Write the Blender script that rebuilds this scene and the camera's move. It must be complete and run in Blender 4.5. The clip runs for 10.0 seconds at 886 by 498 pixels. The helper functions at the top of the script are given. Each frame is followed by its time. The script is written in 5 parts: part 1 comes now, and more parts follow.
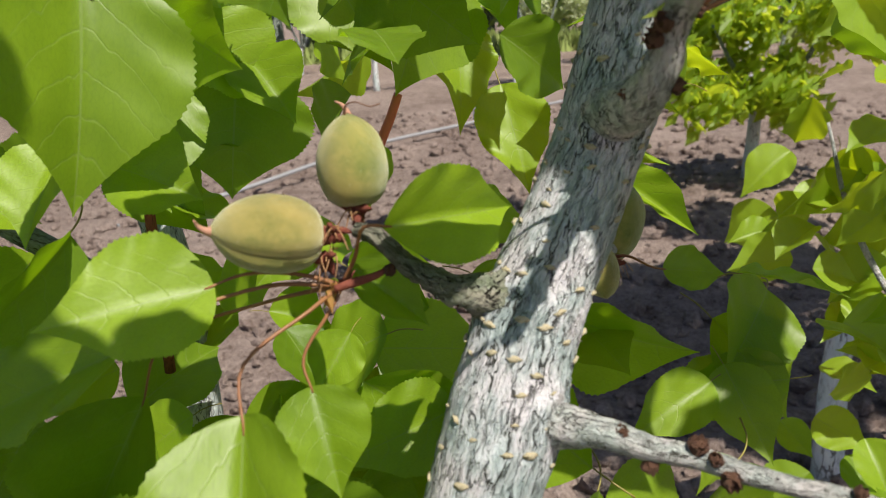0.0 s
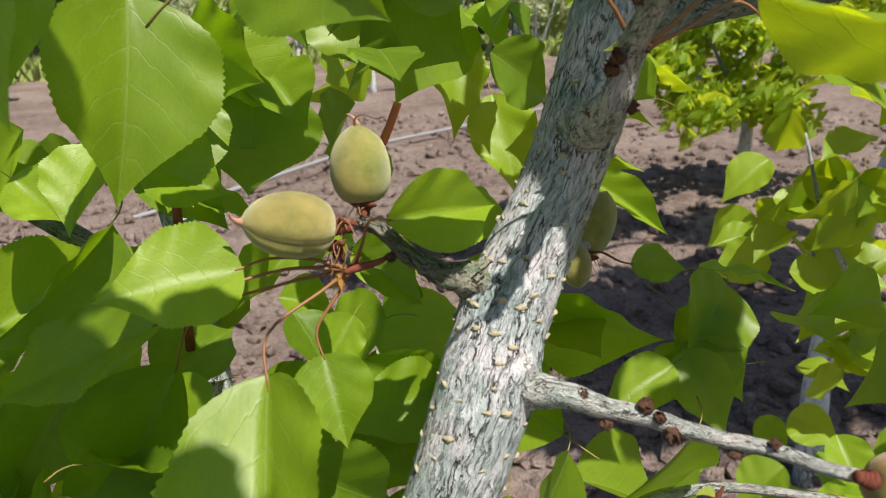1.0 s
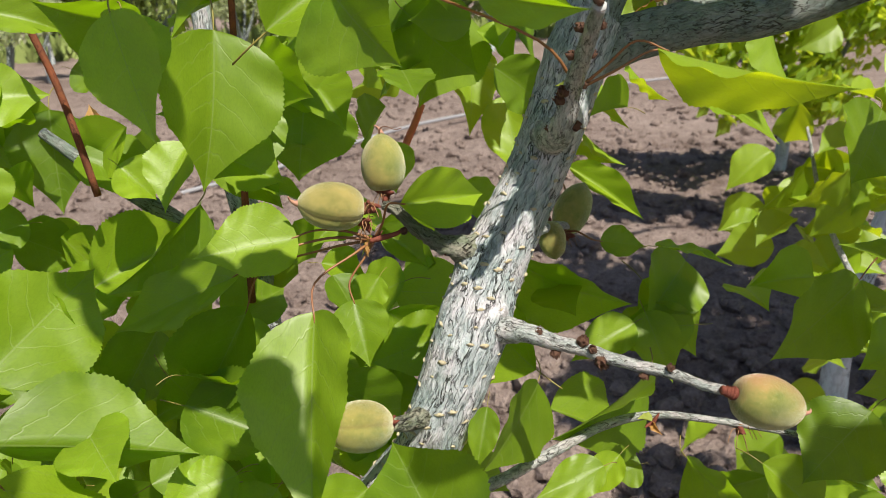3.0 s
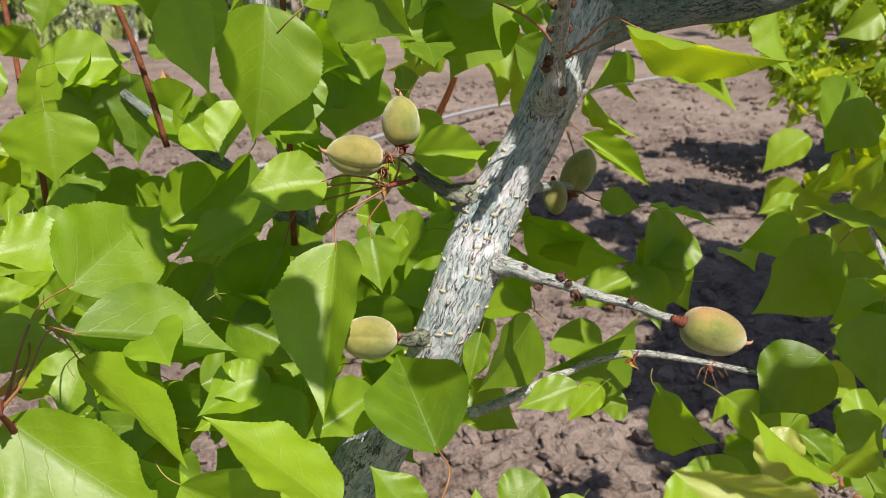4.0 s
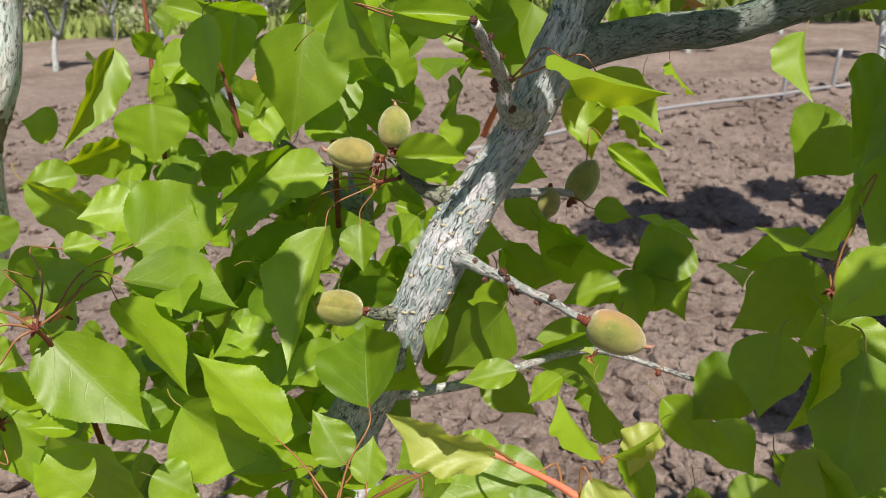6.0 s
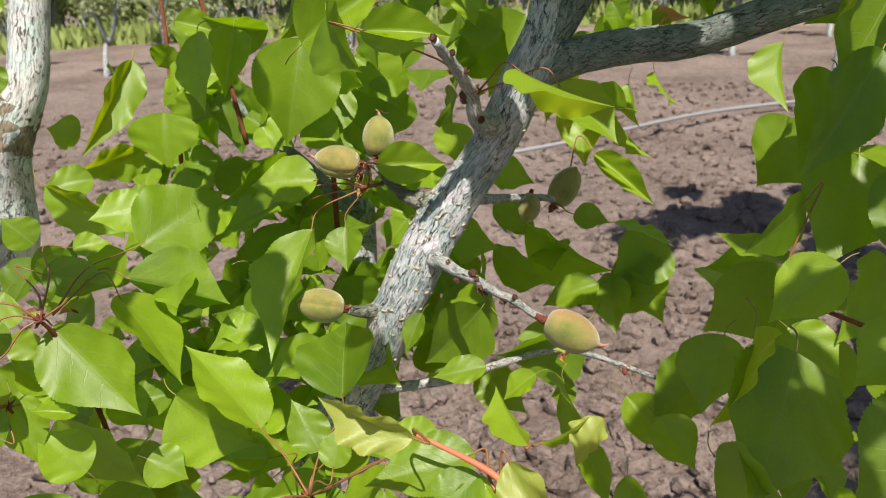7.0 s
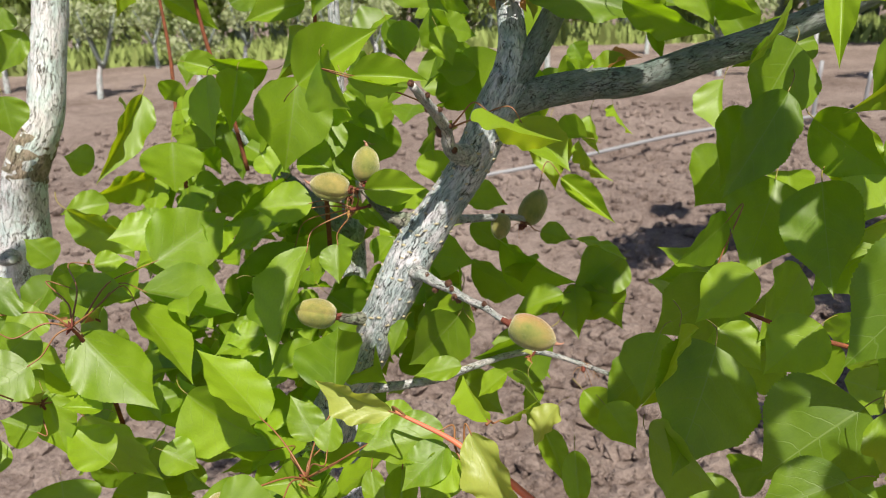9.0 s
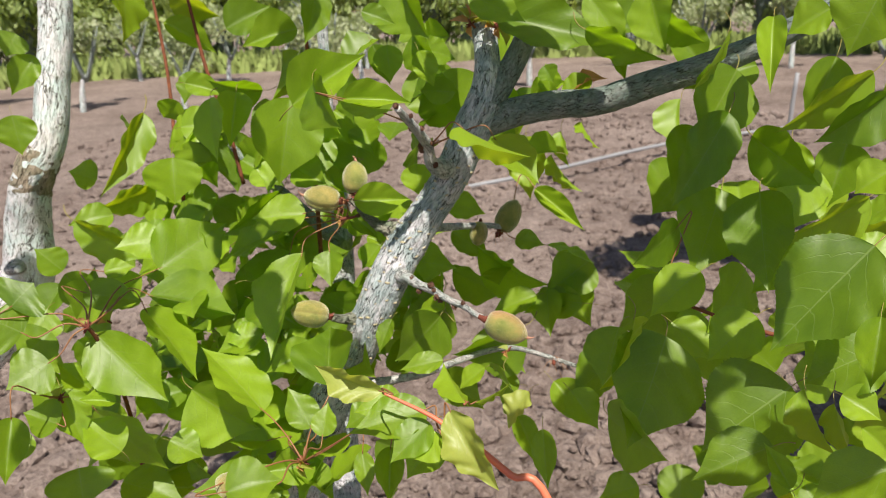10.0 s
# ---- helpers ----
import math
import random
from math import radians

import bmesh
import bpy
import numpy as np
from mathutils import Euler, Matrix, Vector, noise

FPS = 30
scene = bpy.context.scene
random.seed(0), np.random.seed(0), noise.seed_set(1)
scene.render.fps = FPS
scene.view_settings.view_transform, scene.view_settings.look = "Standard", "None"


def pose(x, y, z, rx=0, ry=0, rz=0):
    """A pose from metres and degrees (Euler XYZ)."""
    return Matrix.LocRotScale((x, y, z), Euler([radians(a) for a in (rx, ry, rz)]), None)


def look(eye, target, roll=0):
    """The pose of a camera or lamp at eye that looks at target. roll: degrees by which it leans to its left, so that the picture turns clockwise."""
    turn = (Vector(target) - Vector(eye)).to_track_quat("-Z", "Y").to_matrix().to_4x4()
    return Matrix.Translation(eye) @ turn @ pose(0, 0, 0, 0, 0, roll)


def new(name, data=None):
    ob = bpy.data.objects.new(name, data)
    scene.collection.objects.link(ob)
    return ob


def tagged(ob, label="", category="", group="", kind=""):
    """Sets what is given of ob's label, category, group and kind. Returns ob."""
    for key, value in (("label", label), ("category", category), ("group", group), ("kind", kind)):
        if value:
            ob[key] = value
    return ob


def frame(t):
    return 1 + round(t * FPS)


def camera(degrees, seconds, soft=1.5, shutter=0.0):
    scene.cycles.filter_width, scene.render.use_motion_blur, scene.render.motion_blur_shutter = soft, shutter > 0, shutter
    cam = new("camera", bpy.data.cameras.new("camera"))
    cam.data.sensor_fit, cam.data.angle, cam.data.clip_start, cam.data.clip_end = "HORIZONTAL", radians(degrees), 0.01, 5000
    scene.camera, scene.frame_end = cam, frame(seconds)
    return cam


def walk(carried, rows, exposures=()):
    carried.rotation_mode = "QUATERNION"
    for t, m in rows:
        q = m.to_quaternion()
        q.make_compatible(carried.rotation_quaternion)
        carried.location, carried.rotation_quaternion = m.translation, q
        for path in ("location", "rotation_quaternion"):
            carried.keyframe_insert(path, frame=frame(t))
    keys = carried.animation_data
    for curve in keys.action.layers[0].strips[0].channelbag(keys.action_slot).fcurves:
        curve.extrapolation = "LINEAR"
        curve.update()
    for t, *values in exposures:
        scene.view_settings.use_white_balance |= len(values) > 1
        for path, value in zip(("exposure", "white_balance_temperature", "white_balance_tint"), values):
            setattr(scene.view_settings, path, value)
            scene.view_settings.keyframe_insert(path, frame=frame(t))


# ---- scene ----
cam = camera(59.3, 10.0, soft=0.6)
PATH = [
    (0, (0.02, 0.003, 1.356), (-0.143, 1.899, 0.742), -3.2),
    (0.5, (0.019, -0.014, 1.357), (-0.135, 1.884, 0.746), -2.8),
    (1, (0.024, -0.041, 1.366), (-0.124, 1.858, 0.756), -2.2),
    (1.5, (0.03, -0.064, 1.371), (-0.12, 1.834, 0.76), -2.0),
    (2, (0.036, -0.088, 1.38), (-0.136, 1.807, 0.766), -2.2),
    (3.5, (0.069, -0.174, 1.399), (-0.244, 1.682, 0.724), -1.7),
    (4, (0.097, -0.208, 1.396), (-0.312, 1.625, 0.71), -1.4),
    (4.5, (0.139, -0.228, 1.399), (-0.393, 1.573, 0.712), -1.1),
    (5, (0.177, -0.232, 1.406), (-0.48, 1.527, 0.717), -0.9),
    (5.5, (0.215, -0.225, 1.413), (-0.559, 1.484, 0.72), -1.2),
    (7, (0.306, -0.229, 1.425), (-0.651, 1.39, 0.744), -2.2),
    (7.5, (0.315, -0.25, 1.433), (-0.659, 1.363, 0.763), -2.3),
    (8, (0.314, -0.259, 1.435), (-0.661, 1.356, 0.771), -2.3),
    (8.5, (0.323, -0.266, 1.437), (-0.642, 1.36, 0.785), -2.3),
    (9, (0.353, -0.288, 1.447), (-0.595, 1.355, 0.812), -2.4),
    (9.5, (0.373, -0.313, 1.457), (-0.549, 1.349, 0.835), -2.4),
    (10, (0.385, -0.341, 1.462), (-0.531, 1.329, 0.853), -2.4),
]
walk(cam, [(t, look(eye, target, roll)) for t, eye, target, roll in PATH], [(0, 0.34), (3, 0.44), (4.5, 0.45), (5.5, 0.36), (10, 0.44)])
cam.data.dof.use_dof = True
cam.data.dof.focus_distance = 0.44
cam.data.dof.aperture_fstop = 20.0

# ---- world, sun ----
SUN_ELEVATION, SUN_AZIMUTH = 58.0, 140.0   # degrees; azimuth clockwise from +y
world = bpy.data.worlds.new("sky")
world.use_nodes = True
scene.world = world
wn = world.node_tree.nodes
sky = wn.new("ShaderNodeTexSky")
sky.sky_type = "NISHITA"
sky.sun_disc = False
sky.sun_elevation = radians(SUN_ELEVATION)
sky.sun_rotation = radians(SUN_AZIMUTH)
wn["Background"].inputs["Strength"].default_value = 0.068
world.node_tree.links.new(sky.outputs[0], wn["Background"].inputs["Color"])
sun_data = bpy.data.lights.new("sun", "SUN")
sun_data.energy, sun_data.angle, sun_data.color = 5.7, radians(0.55), (1.0, 0.93, 0.80)
sun = new("sun", sun_data)
az, el = radians(SUN_AZIMUTH), radians(SUN_ELEVATION)
SUN_WAY = Vector((math.sin(az) * math.cos(el), math.cos(az) * math.cos(el), math.sin(el)))
sun.matrix_world = look(SUN_WAY * 30, (0, 0, 0))

# ---- materials ----
class Nodes:
    """A material's node tree, with short ways to add nodes and links."""

    def __init__(self, name):
        self.mat = bpy.data.materials.new(name)
        self.mat.use_nodes = True
        self.tree = self.mat.node_tree
        self.bsdf = self.tree.nodes["Principled BSDF"]
        self.out = self.tree.nodes["Material Output"]

    def add(self, kind, **inputs):
        n = self.tree.nodes.new("ShaderNode" + kind)
        for k, v in inputs.items():
            self.put(v, n.inputs[k])
        return n

    def put(self, v, socket):
        if isinstance(v, bpy.types.NodeSocket):
            self.tree.links.new(v, socket)
        else:
            socket.default_value = v

    def math(self, op, a, b=0.0, c=0.0):
        n = self.tree.nodes.new("ShaderNodeMath")
        n.operation = op
        for s, v in zip(n.inputs, (a, b, c)):
            self.put(v, s)
        return n.outputs[0]

    def ramp(self, fac, *stops):
        n = self.tree.nodes.new("ShaderNodeValToRGB")
        e = n.color_ramp.elements
        while len(e) < len(stops):
            e.new(0.5)
        for el_, (pos, col) in zip(e, stops):
            el_.position, el_.color = pos, (*col, 1)
        self.put(fac, n.inputs[0])
        return n.outputs[0]

    def mix(self, fac, a, b, kind="MIX"):
        n = self.tree.nodes.new("ShaderNodeMix")
        n.data_type, n.blend_type = "RGBA", kind
        for s, v in ((n.inputs[0], fac), (n.inputs[6], a), (n.inputs[7], b)):
            self.put((*v, 1) if isinstance(v, tuple) and len(v) == 3 else v, s)
        return n.outputs[2]

    def noise(self, vector, scale, detail=4.0, rough=0.6):
        n = self.add("TexNoise", Vector=vector, Scale=scale, Detail=detail, Roughness=rough)
        return n.outputs["Fac"]

    def stretched(self, vector, sx, sy, sz):
        n = self.add("Mapping", Vector=vector)
        n.inputs["Scale"].default_value = (sx, sy, sz)
        return n.outputs[0]

    def bump(self, height, strength, distance):
        return self.add("Bump", Height=height, Strength=strength, Distance=distance).outputs[0]

    def uv(self):
        return self.tree.nodes.new("ShaderNodeTexCoord").outputs["UV"]

    def place(self):
        return self.tree.nodes.new("ShaderNodeTexCoord").outputs["Object"]

    def world_place(self):
        return self.tree.nodes.new("ShaderNodeNewGeometry").outputs["Position"]

    def random(self):
        return self.tree.nodes.new("ShaderNodeObjectInfo").outputs["Random"]

    def island(self):
        return self.tree.nodes.new("ShaderNodeNewGeometry").outputs["Random Per Island"]

    def done(self, color=None, rough=0.6, normal=None, spec=0.5):
        if color is not None:
            self.put((*color, 1) if isinstance(color, tuple) else color, self.bsdf.inputs["Base Color"])
        self.put(rough, self.bsdf.inputs["Roughness"])
        self.put(spec, self.bsdf.inputs["Specular IOR Level"])
        if normal is not None:
            self.put(normal, self.bsdf.inputs["Normal"])
        return self.mat


def leaf_material(name, dark, light, glow, veins=True, per="object", share=0.44):
    """A thin leaf: diffuse and gloss on the face, and light that comes through it."""
    m = Nodes(name)
    uv = m.uv()
    sep = m.add("SeparateXYZ", Vector=uv)
    u, v = sep.outputs[0], sep.outputs[1]
    au = m.math("ABSOLUTE", u)
    rnd = m.random() if per == "object" else m.island()
    grain = m.noise(m.stretched(uv, 1.0, 1.6, 1.0), 3.0, 3.0)
    fine = m.noise(uv, 38.0, 2.0)
    broad = m.noise(m.place(), 1.6, 2.0)
    tone = m.math("ADD", m.math("MULTIPLY", rnd, 0.65), m.math("ADD", m.math("MULTIPLY", grain, 0.3), m.math("MULTIPLY_ADD", broad, 0.7, -0.32)))
    col = m.mix(tone, dark, light)
    col = m.mix(m.math("MULTIPLY", m.ramp(fine, (0.5, (0, 0, 0)), (0.72, (1, 1, 1))), 0.22), col, tuple(c * 0.55 for c in dark))
    through_col = m.mix(tone, tuple(c * 0.8 for c in glow), glow)
    if veins:
        wob = m.math("MULTIPLY_ADD", m.noise(m.stretched(uv, 3.0, 3.0, 1.0), 1.0, 2.0), 0.16, -0.08)
        mid = m.math("LESS_THAN", au, m.math("MULTIPLY_ADD", v, -0.015, 0.020))
        rise = m.math("ADD", m.math("MULTIPLY", m.math("POWER", au, 1.25), 0.42), wob)
        p = m.math("FRACT", m.math("MULTIPLY", m.math("SUBTRACT", v, rise), 6.0))
        side = m.math("SUBTRACT", 1.0, m.math("MULTIPLY", m.math("ABSOLUTE", m.math("SUBTRACT", p, 0.5)), 20.0))
        side = m.math("MULTIPLY", m.math("MAXIMUM", side, 0.0), m.math("SUBTRACT", 1.0, m.math("MULTIPLY", au, 0.9)))
        net = m.add("TexVoronoi", Vector=m.stretched(uv, 24.0, 20.0, 1.0), Scale=1.0)
        net.feature = "DISTANCE_TO_EDGE"
        mesh = m.ramp(net.outputs["Distance"], (0.0, (1, 1, 1)), (0.10, (0, 0, 0)))
        vein = m.math("MINIMUM", m.math("ADD", mid, m.math("MULTIPLY", side, 0.75)), 1.0)
        col = m.mix(m.math("MULTIPLY", vein, 0.42), col, (0.30, 0.40, 0.12))
        col = m.mix(m.math("MULTIPLY", mesh, 0.10), col, tuple(c * 0.5 for c in dark))
        through_col = m.mix(m.math("MULTIPLY", vein, 0.45), through_col, tuple(c * 0.5 for c in glow))
        through_col = m.mix(m.math("MULTIPLY", mesh, 0.14), through_col, tuple(c * 0.6 for c in glow))
        height = m.math("ADD", m.math("MULTIPLY", vein, -0.5), m.math("MULTIPLY", grain, 1.2))
        normal = m.bump(height, 0.20, 0.0011)
    else:
        normal = m.bump(grain, 0.3, 0.001)
    m.done(col, m.math("MULTIPLY_ADD", grain, 0.18, 0.36), normal, 0.55)
    tr = m.add("BsdfTranslucent", Color=through_col, Normal=normal)
    mix = m.add("MixShader")
    mix.inputs[0].default_value = share
    m.put(m.bsdf.outputs[0], mix.inputs[1])
    m.put(tr.outputs[0], mix.inputs[2])
    m.put(mix.outputs[0], m.out.inputs["Surface"])
    return m.mat


M_LEAF = leaf_material("apricot_leaf", (0.055, 0.116, 0.005), (0.315, 0.460, 0.020), (0.38, 0.64, 0.006))
M_LEAF_JOINED = leaf_material("apricot_leaf_rest", (0.055, 0.116, 0.005), (0.315, 0.460, 0.020), (0.38, 0.64, 0.006), per="island")
M_ORANGE_LEAF = leaf_material("orange_new_leaf", (0.40, 0.16, 0.06), (0.50, 0.30, 0.10), (0.70, 0.35, 0.10))
M_FRESH_JOINED = leaf_material("fresh_leaf_rest", (0.17, 0.29, 0.012), (0.30, 0.44, 0.03), (0.62, 0.74, 0.01), per="island", share=0.48)
M_YOUNG = leaf_material("young_leaf", (0.24, 0.33, 0.04), (0.38, 0.42, 0.09), (0.66, 0.68, 0.06))
# yellower young leaves; on some blades this colour stands in for sunlight
M_FRESH_OR_SUNLIT = leaf_material("fresh_or_sunlit_leaf", (0.17, 0.29, 0.012), (0.26, 0.40, 0.02), (0.60, 0.72, 0.006), share=0.46)
M_LEAF_FAR = leaf_material("apricot_crown_leaf", (0.13, 0.24, 0.015), (0.24, 0.36, 0.03), (0.66, 0.76, 0.04), veins=False, per="island", share=0.58)
# both far leaf colours are lightened to hold the distance haze
M_FAR_LEAF = leaf_material("hazy_far_leaf", (0.25, 0.34, 0.12), (0.46, 0.54, 0.24), (0.60, 0.68, 0.18), veins=False, per="island", share=0.52)
M_PALE_LEAF = leaf_material("pale_hazy_orchard_leaf", (0.30, 0.36, 0.16), (0.56, 0.58, 0.40), (0.36, 0.46, 0.14), veins=False, per="island")


def bark_material(name, paint, under, crack, worn=0.5, scale=1.0, bump=1.0):
    """Bark whose UV runs in metres round (u) and along (v) the stem."""
    m = Nodes(name)
    uv = m.uv()
    warp = m.add("TexNoise", Vector=uv, Scale=110.0 * scale, Detail=3.0).outputs["Color"]
    wuv = m.add("MixRGB", Fac=0.005, Color1=uv, Color2=warp).outputs[0]
    streak = m.noise(m.stretched(wuv, 420 * scale, 120 * scale, 1), 1.0, 6.0, 0.7)
    fissure = m.noise(m.stretched(wuv, 780 * scale, 105 * scale, 1), 1.0, 3.0, 0.6)
    fine = m.noise(m.stretched(wuv, 1900 * scale, 330 * scale, 1), 1.0, 2.0, 0.6)
    broad = m.noise(m.stretched(uv, 70 * scale, 45 * scale, 1), 1.0, 5.0, 0.6)
    dots = m.noise(uv, 1500 * scale, 2.0)
    plate = m.noise(m.stretched(wuv, 170 * scale, 60 * scale, 1), 1.0, 3.0, 0.65)
    where = m.math("ADD", m.math("MULTIPLY", streak, 0.55), m.math("MULTIPLY", broad, 0.45))
    worn_mask = m.ramp(where, (worn - 0.10, (0, 0, 0)), (worn + 0.07, (1, 1, 1)))
    col = m.mix(worn_mask, under, paint)
    tint = m.ramp(broad, (0.40, (0.84, 0.985, 0.985)), (0.60, (1.0, 0.97, 1.0)))
    col = m.mix(1.0, col, tint, "MULTIPLY")
    col = m.mix(m.math("MULTIPLY", dots, 0.35), col, tuple(c * 0.62 for c in paint))
    wander = m.noise(m.stretched(wuv, 250 * scale, 62 * scale, 1), 1.0, 4.0, 0.55)
    lines = m.ramp(m.math("ABSOLUTE", m.math("SUBTRACT", wander, 0.5)), (0.006, (1, 1, 1)), (0.026, (0, 0, 0)))
    lines = m.math("MAXIMUM", lines, m.ramp(fissure, (0.32, (1, 1, 1)), (0.38, (0, 0, 0))))
    hair = m.ramp(fine, (0.28, (1, 1, 1)), (0.40, (0, 0, 0)))
    lines = m.math("MULTIPLY", lines, m.ramp(m.noise(m.stretched(uv, 95 * scale, 38 * scale, 1), 1.0, 3.0, 0.6), (0.42, (0.30, 0.30, 0.30)), (0.56, (1, 1, 1))))
    pits = m.ramp(m.noise(m.stretched(wuv, 520 * scale, 240 * scale, 1), 1.0, 3.0, 0.6), (0.27, (1, 1, 1)), (0.34, (0, 0, 0)))
    lines = m.math("MAXIMUM", lines, pits)
    scar = m.ramp(m.noise(m.stretched(wuv, 75 * scale, 48 * scale, 1), 1.0, 4.0, 0.65), (0.62, (0, 0, 0)), (0.69, (1, 1, 1)))
    col = m.mix(m.math("MULTIPLY", scar, 0.6), col, tuple(0.5 * u + 0.5 * v for u, v in zip(under, (0.17, 0.10, 0.07))))
    flake = m.ramp(plate, (0.36, (1, 1, 1)), (0.43, (0, 0, 0)))
    col = m.mix(m.math("MULTIPLY", flake, 0.55), col, under)
    dark = m.math("MAXIMUM", m.math("MULTIPLY", lines, 0.95), m.math("MULTIPLY", hair, 0.42))
    col = m.mix(dark, col, crack)
    h = m.math("ADD", m.math("MULTIPLY_ADD", plate, 0.8, streak), m.math("ADD", m.math("MULTIPLY", dark, -0.9), m.math("MULTIPLY", dots, 0.3)))
    return m.done(col, 0.85, m.bump(h, 1.0 * bump, 0.0022), 0.2)


M_WHITEWASH = bark_material("whitewashed_bark", (0.67, 0.66, 0.69), (0.25, 0.285, 0.285), (0.036, 0.034, 0.028), 0.485)
# brighter copy of the whitewash: the side stem's full sun is put into its colour
M_SIDE_BARK = bark_material("sunlit_whitewash", (0.84, 0.83, 0.83), (0.46, 0.46, 0.45), (0.10, 0.085, 0.06), 0.38, 0.6)
M_PEELED = bark_material("peeled_brown_bark", (0.48, 0.40, 0.31), (0.25, 0.18, 0.11), (0.06, 0.045, 0.03), 0.5, 0.8)
M_GREY_BARK = bark_material("grey_bark", (0.33, 0.36, 0.335), (0.19, 0.21, 0.185), (0.055, 0.05, 0.04), 0.50, 1.3)
M_PALE_TWIG = bark_material("pale_twig_bark", (0.66, 0.64, 0.63), (0.22, 0.21, 0.20), (0.06, 0.05, 0.04), 0.46, 1.6)
M_SPUR_BARK = bark_material("mossy_spur_bark", (0.40, 0.39, 0.31), (0.20, 0.21, 0.12), (0.05, 0.04, 0.03), 0.46, 1.8, 1.3)
M_RED_SHOOT = bark_material("red_brown_shoot", (0.26, 0.085, 0.04), (0.16, 0.05, 0.03), (0.08, 0.03, 0.02), 0.5, 1.5, 0.3)
M_FAR_TRUNK = bark_material("limewashed_trunk", (0.62, 0.62, 0.62), (0.42, 0.42, 0.40), (0.12, 0.11, 0.10), 0.42, 0.12)


def plain(name, a, b, rough=0.6, scale=60.0, spec=0.4, bump=0.2):
    m = Nodes(name)
    n = m.noise(m.place(), scale, 4.0)
    return m.done(m.mix(n, a, b), rough, m.bump(n, bump, 0.001), spec)


M_PETIOLE = plain("red_petiole", (0.20, 0.060, 0.032), (0.27, 0.15, 0.055), 0.45, 45.0)
M_PETIOLE_GREEN = plain("green_petiole", (0.17, 0.22, 0.035), (0.26, 0.13, 0.05), 0.45, 45.0)
M_PINK = plain("pink_new_stem", (0.66, 0.11, 0.08), (0.58, 0.20, 0.10), 0.4, 30.0)
M_PINK_TIP = plain("dry_pink_tip", (0.42, 0.26, 0.17), (0.34, 0.13, 0.10), 0.7, 200.0)
M_BUD = plain("dark_bud_scales", (0.05, 0.022, 0.018), (0.24, 0.12, 0.075), 0.7, 420.0, 0.3, 0.8)
M_SEPAL = plain("dry_red_sepal", (0.10, 0.018, 0.016), (0.24, 0.075, 0.045), 0.75, 500.0, 0.3, 0.5)
M_THREAD = plain("dry_stamen", (0.38, 0.22, 0.10), (0.24, 0.11, 0.06), 0.7, 300.0)
M_LENTICEL = plain("tan_lenticel", (0.34, 0.27, 0.16), (0.70, 0.63, 0.46), 0.85, 900.0, 0.2, 0.6)
M_PIPE = plain("white_drip_pipe", (0.22, 0.22, 0.24), (0.30, 0.30, 0.32), 0.5, 4.0)


def fruit_material(name, red):
    m = Nodes(name)
    p = m.place()
    sep = m.add("SeparateXYZ", Vector=p)
    n = m.noise(p, 2.4, 6.0, 0.7)
    fuzz = m.noise(p, 190.0, 2.0)
    col = m.mix(m.ramp(n, (0.32, (0, 0, 0)), (0.68, (1, 1, 1))), (0.120, 0.150, 0.026), (0.34, 0.305, 0.080))
    blush = m.math("MULTIPLY", m.ramp(m.math("ADD", m.math("MULTIPLY", sep.outputs[0], 1.1), n), (0.20, (0, 0, 0)), (0.95, (1, 1, 1))), red)
    col = m.mix(blush, col, (0.34, 0.13, 0.07))
    seam = m.math("MULTIPLY", m.math("LESS_THAN", sep.outputs[1], 0.0), m.ramp(m.math("ABSOLUTE", sep.outputs[0]), (0.0, (1, 1, 1)), (0.05, (0, 0, 0))))
    col = m.mix(m.math("MULTIPLY", seam, 0.40), col, (0.15, 0.10, 0.03))
    specks = m.ramp(m.noise(p, 26.0, 2.0), (0.66, (0, 0, 0)), (0.74, (1, 1, 1)))
    col = m.mix(m.math("MULTIPLY", specks, 0.35), col, (0.62, 0.58, 0.36))
    m.done(col, 0.62, m.bump(fuzz, 0.55, 0.0006), 0.3)
    m.bsdf.inputs["Sheen Weight"].default_value = 0.6
    m.bsdf.inputs["Sheen Roughness"].default_value = 0.45
    m.bsdf.inputs["Sheen Tint"].default_value = (0.95, 0.95, 0.8, 1)
    m.bsdf.inputs["Subsurface Weight"].default_value = 0.12
    m.bsdf.inputs["Subsurface Radius"].default_value = (0.006, 0.005, 0.002)
    return m.mat


M_FRUIT = fruit_material("fuzzy_green_apricot", 0.22)
M_FRUIT_RED = fruit_material("fuzzy_blushed_apricot", 1.0)


def soil_material():
    m = Nodes("ploughed_soil")
    p = m.world_place()
    big = m.noise(p, 0.7, 4.0)
    mid = m.noise(p, 11.0, 6.0, 0.75)
    fine = m.noise(p, 55.0, 4.0, 0.7)
    # mottled soil colour; hollows go darker, with the shade between clods painted in
    tone = m.math("ADD", m.math("MULTIPLY", big, 0.35), m.math("ADD", m.math("MULTIPLY", mid, 0.4), m.math("MULTIPLY", fine, 0.4)))
    col = m.ramp(tone, (0.37, (0.046, 0.032, 0.027)), (0.50, (0.165, 0.122, 0.107)), (0.66, (0.32, 0.255, 0.23)))
    h = m.math("ADD", m.math("MULTIPLY", mid, 1.0), m.math("MULTIPLY", fine, 0.3))
    return m.done(col, 0.95, m.bump(h, 0.9, 0.06), 0.1)


M_SOIL = soil_material()
M_GRASS = plain("field_grass", (0.17, 0.24, 0.06), (0.30, 0.34, 0.12), 0.8, 6.0, 0.2, 0.5)

# ---- shared builders ----
rng = random.Random(7)


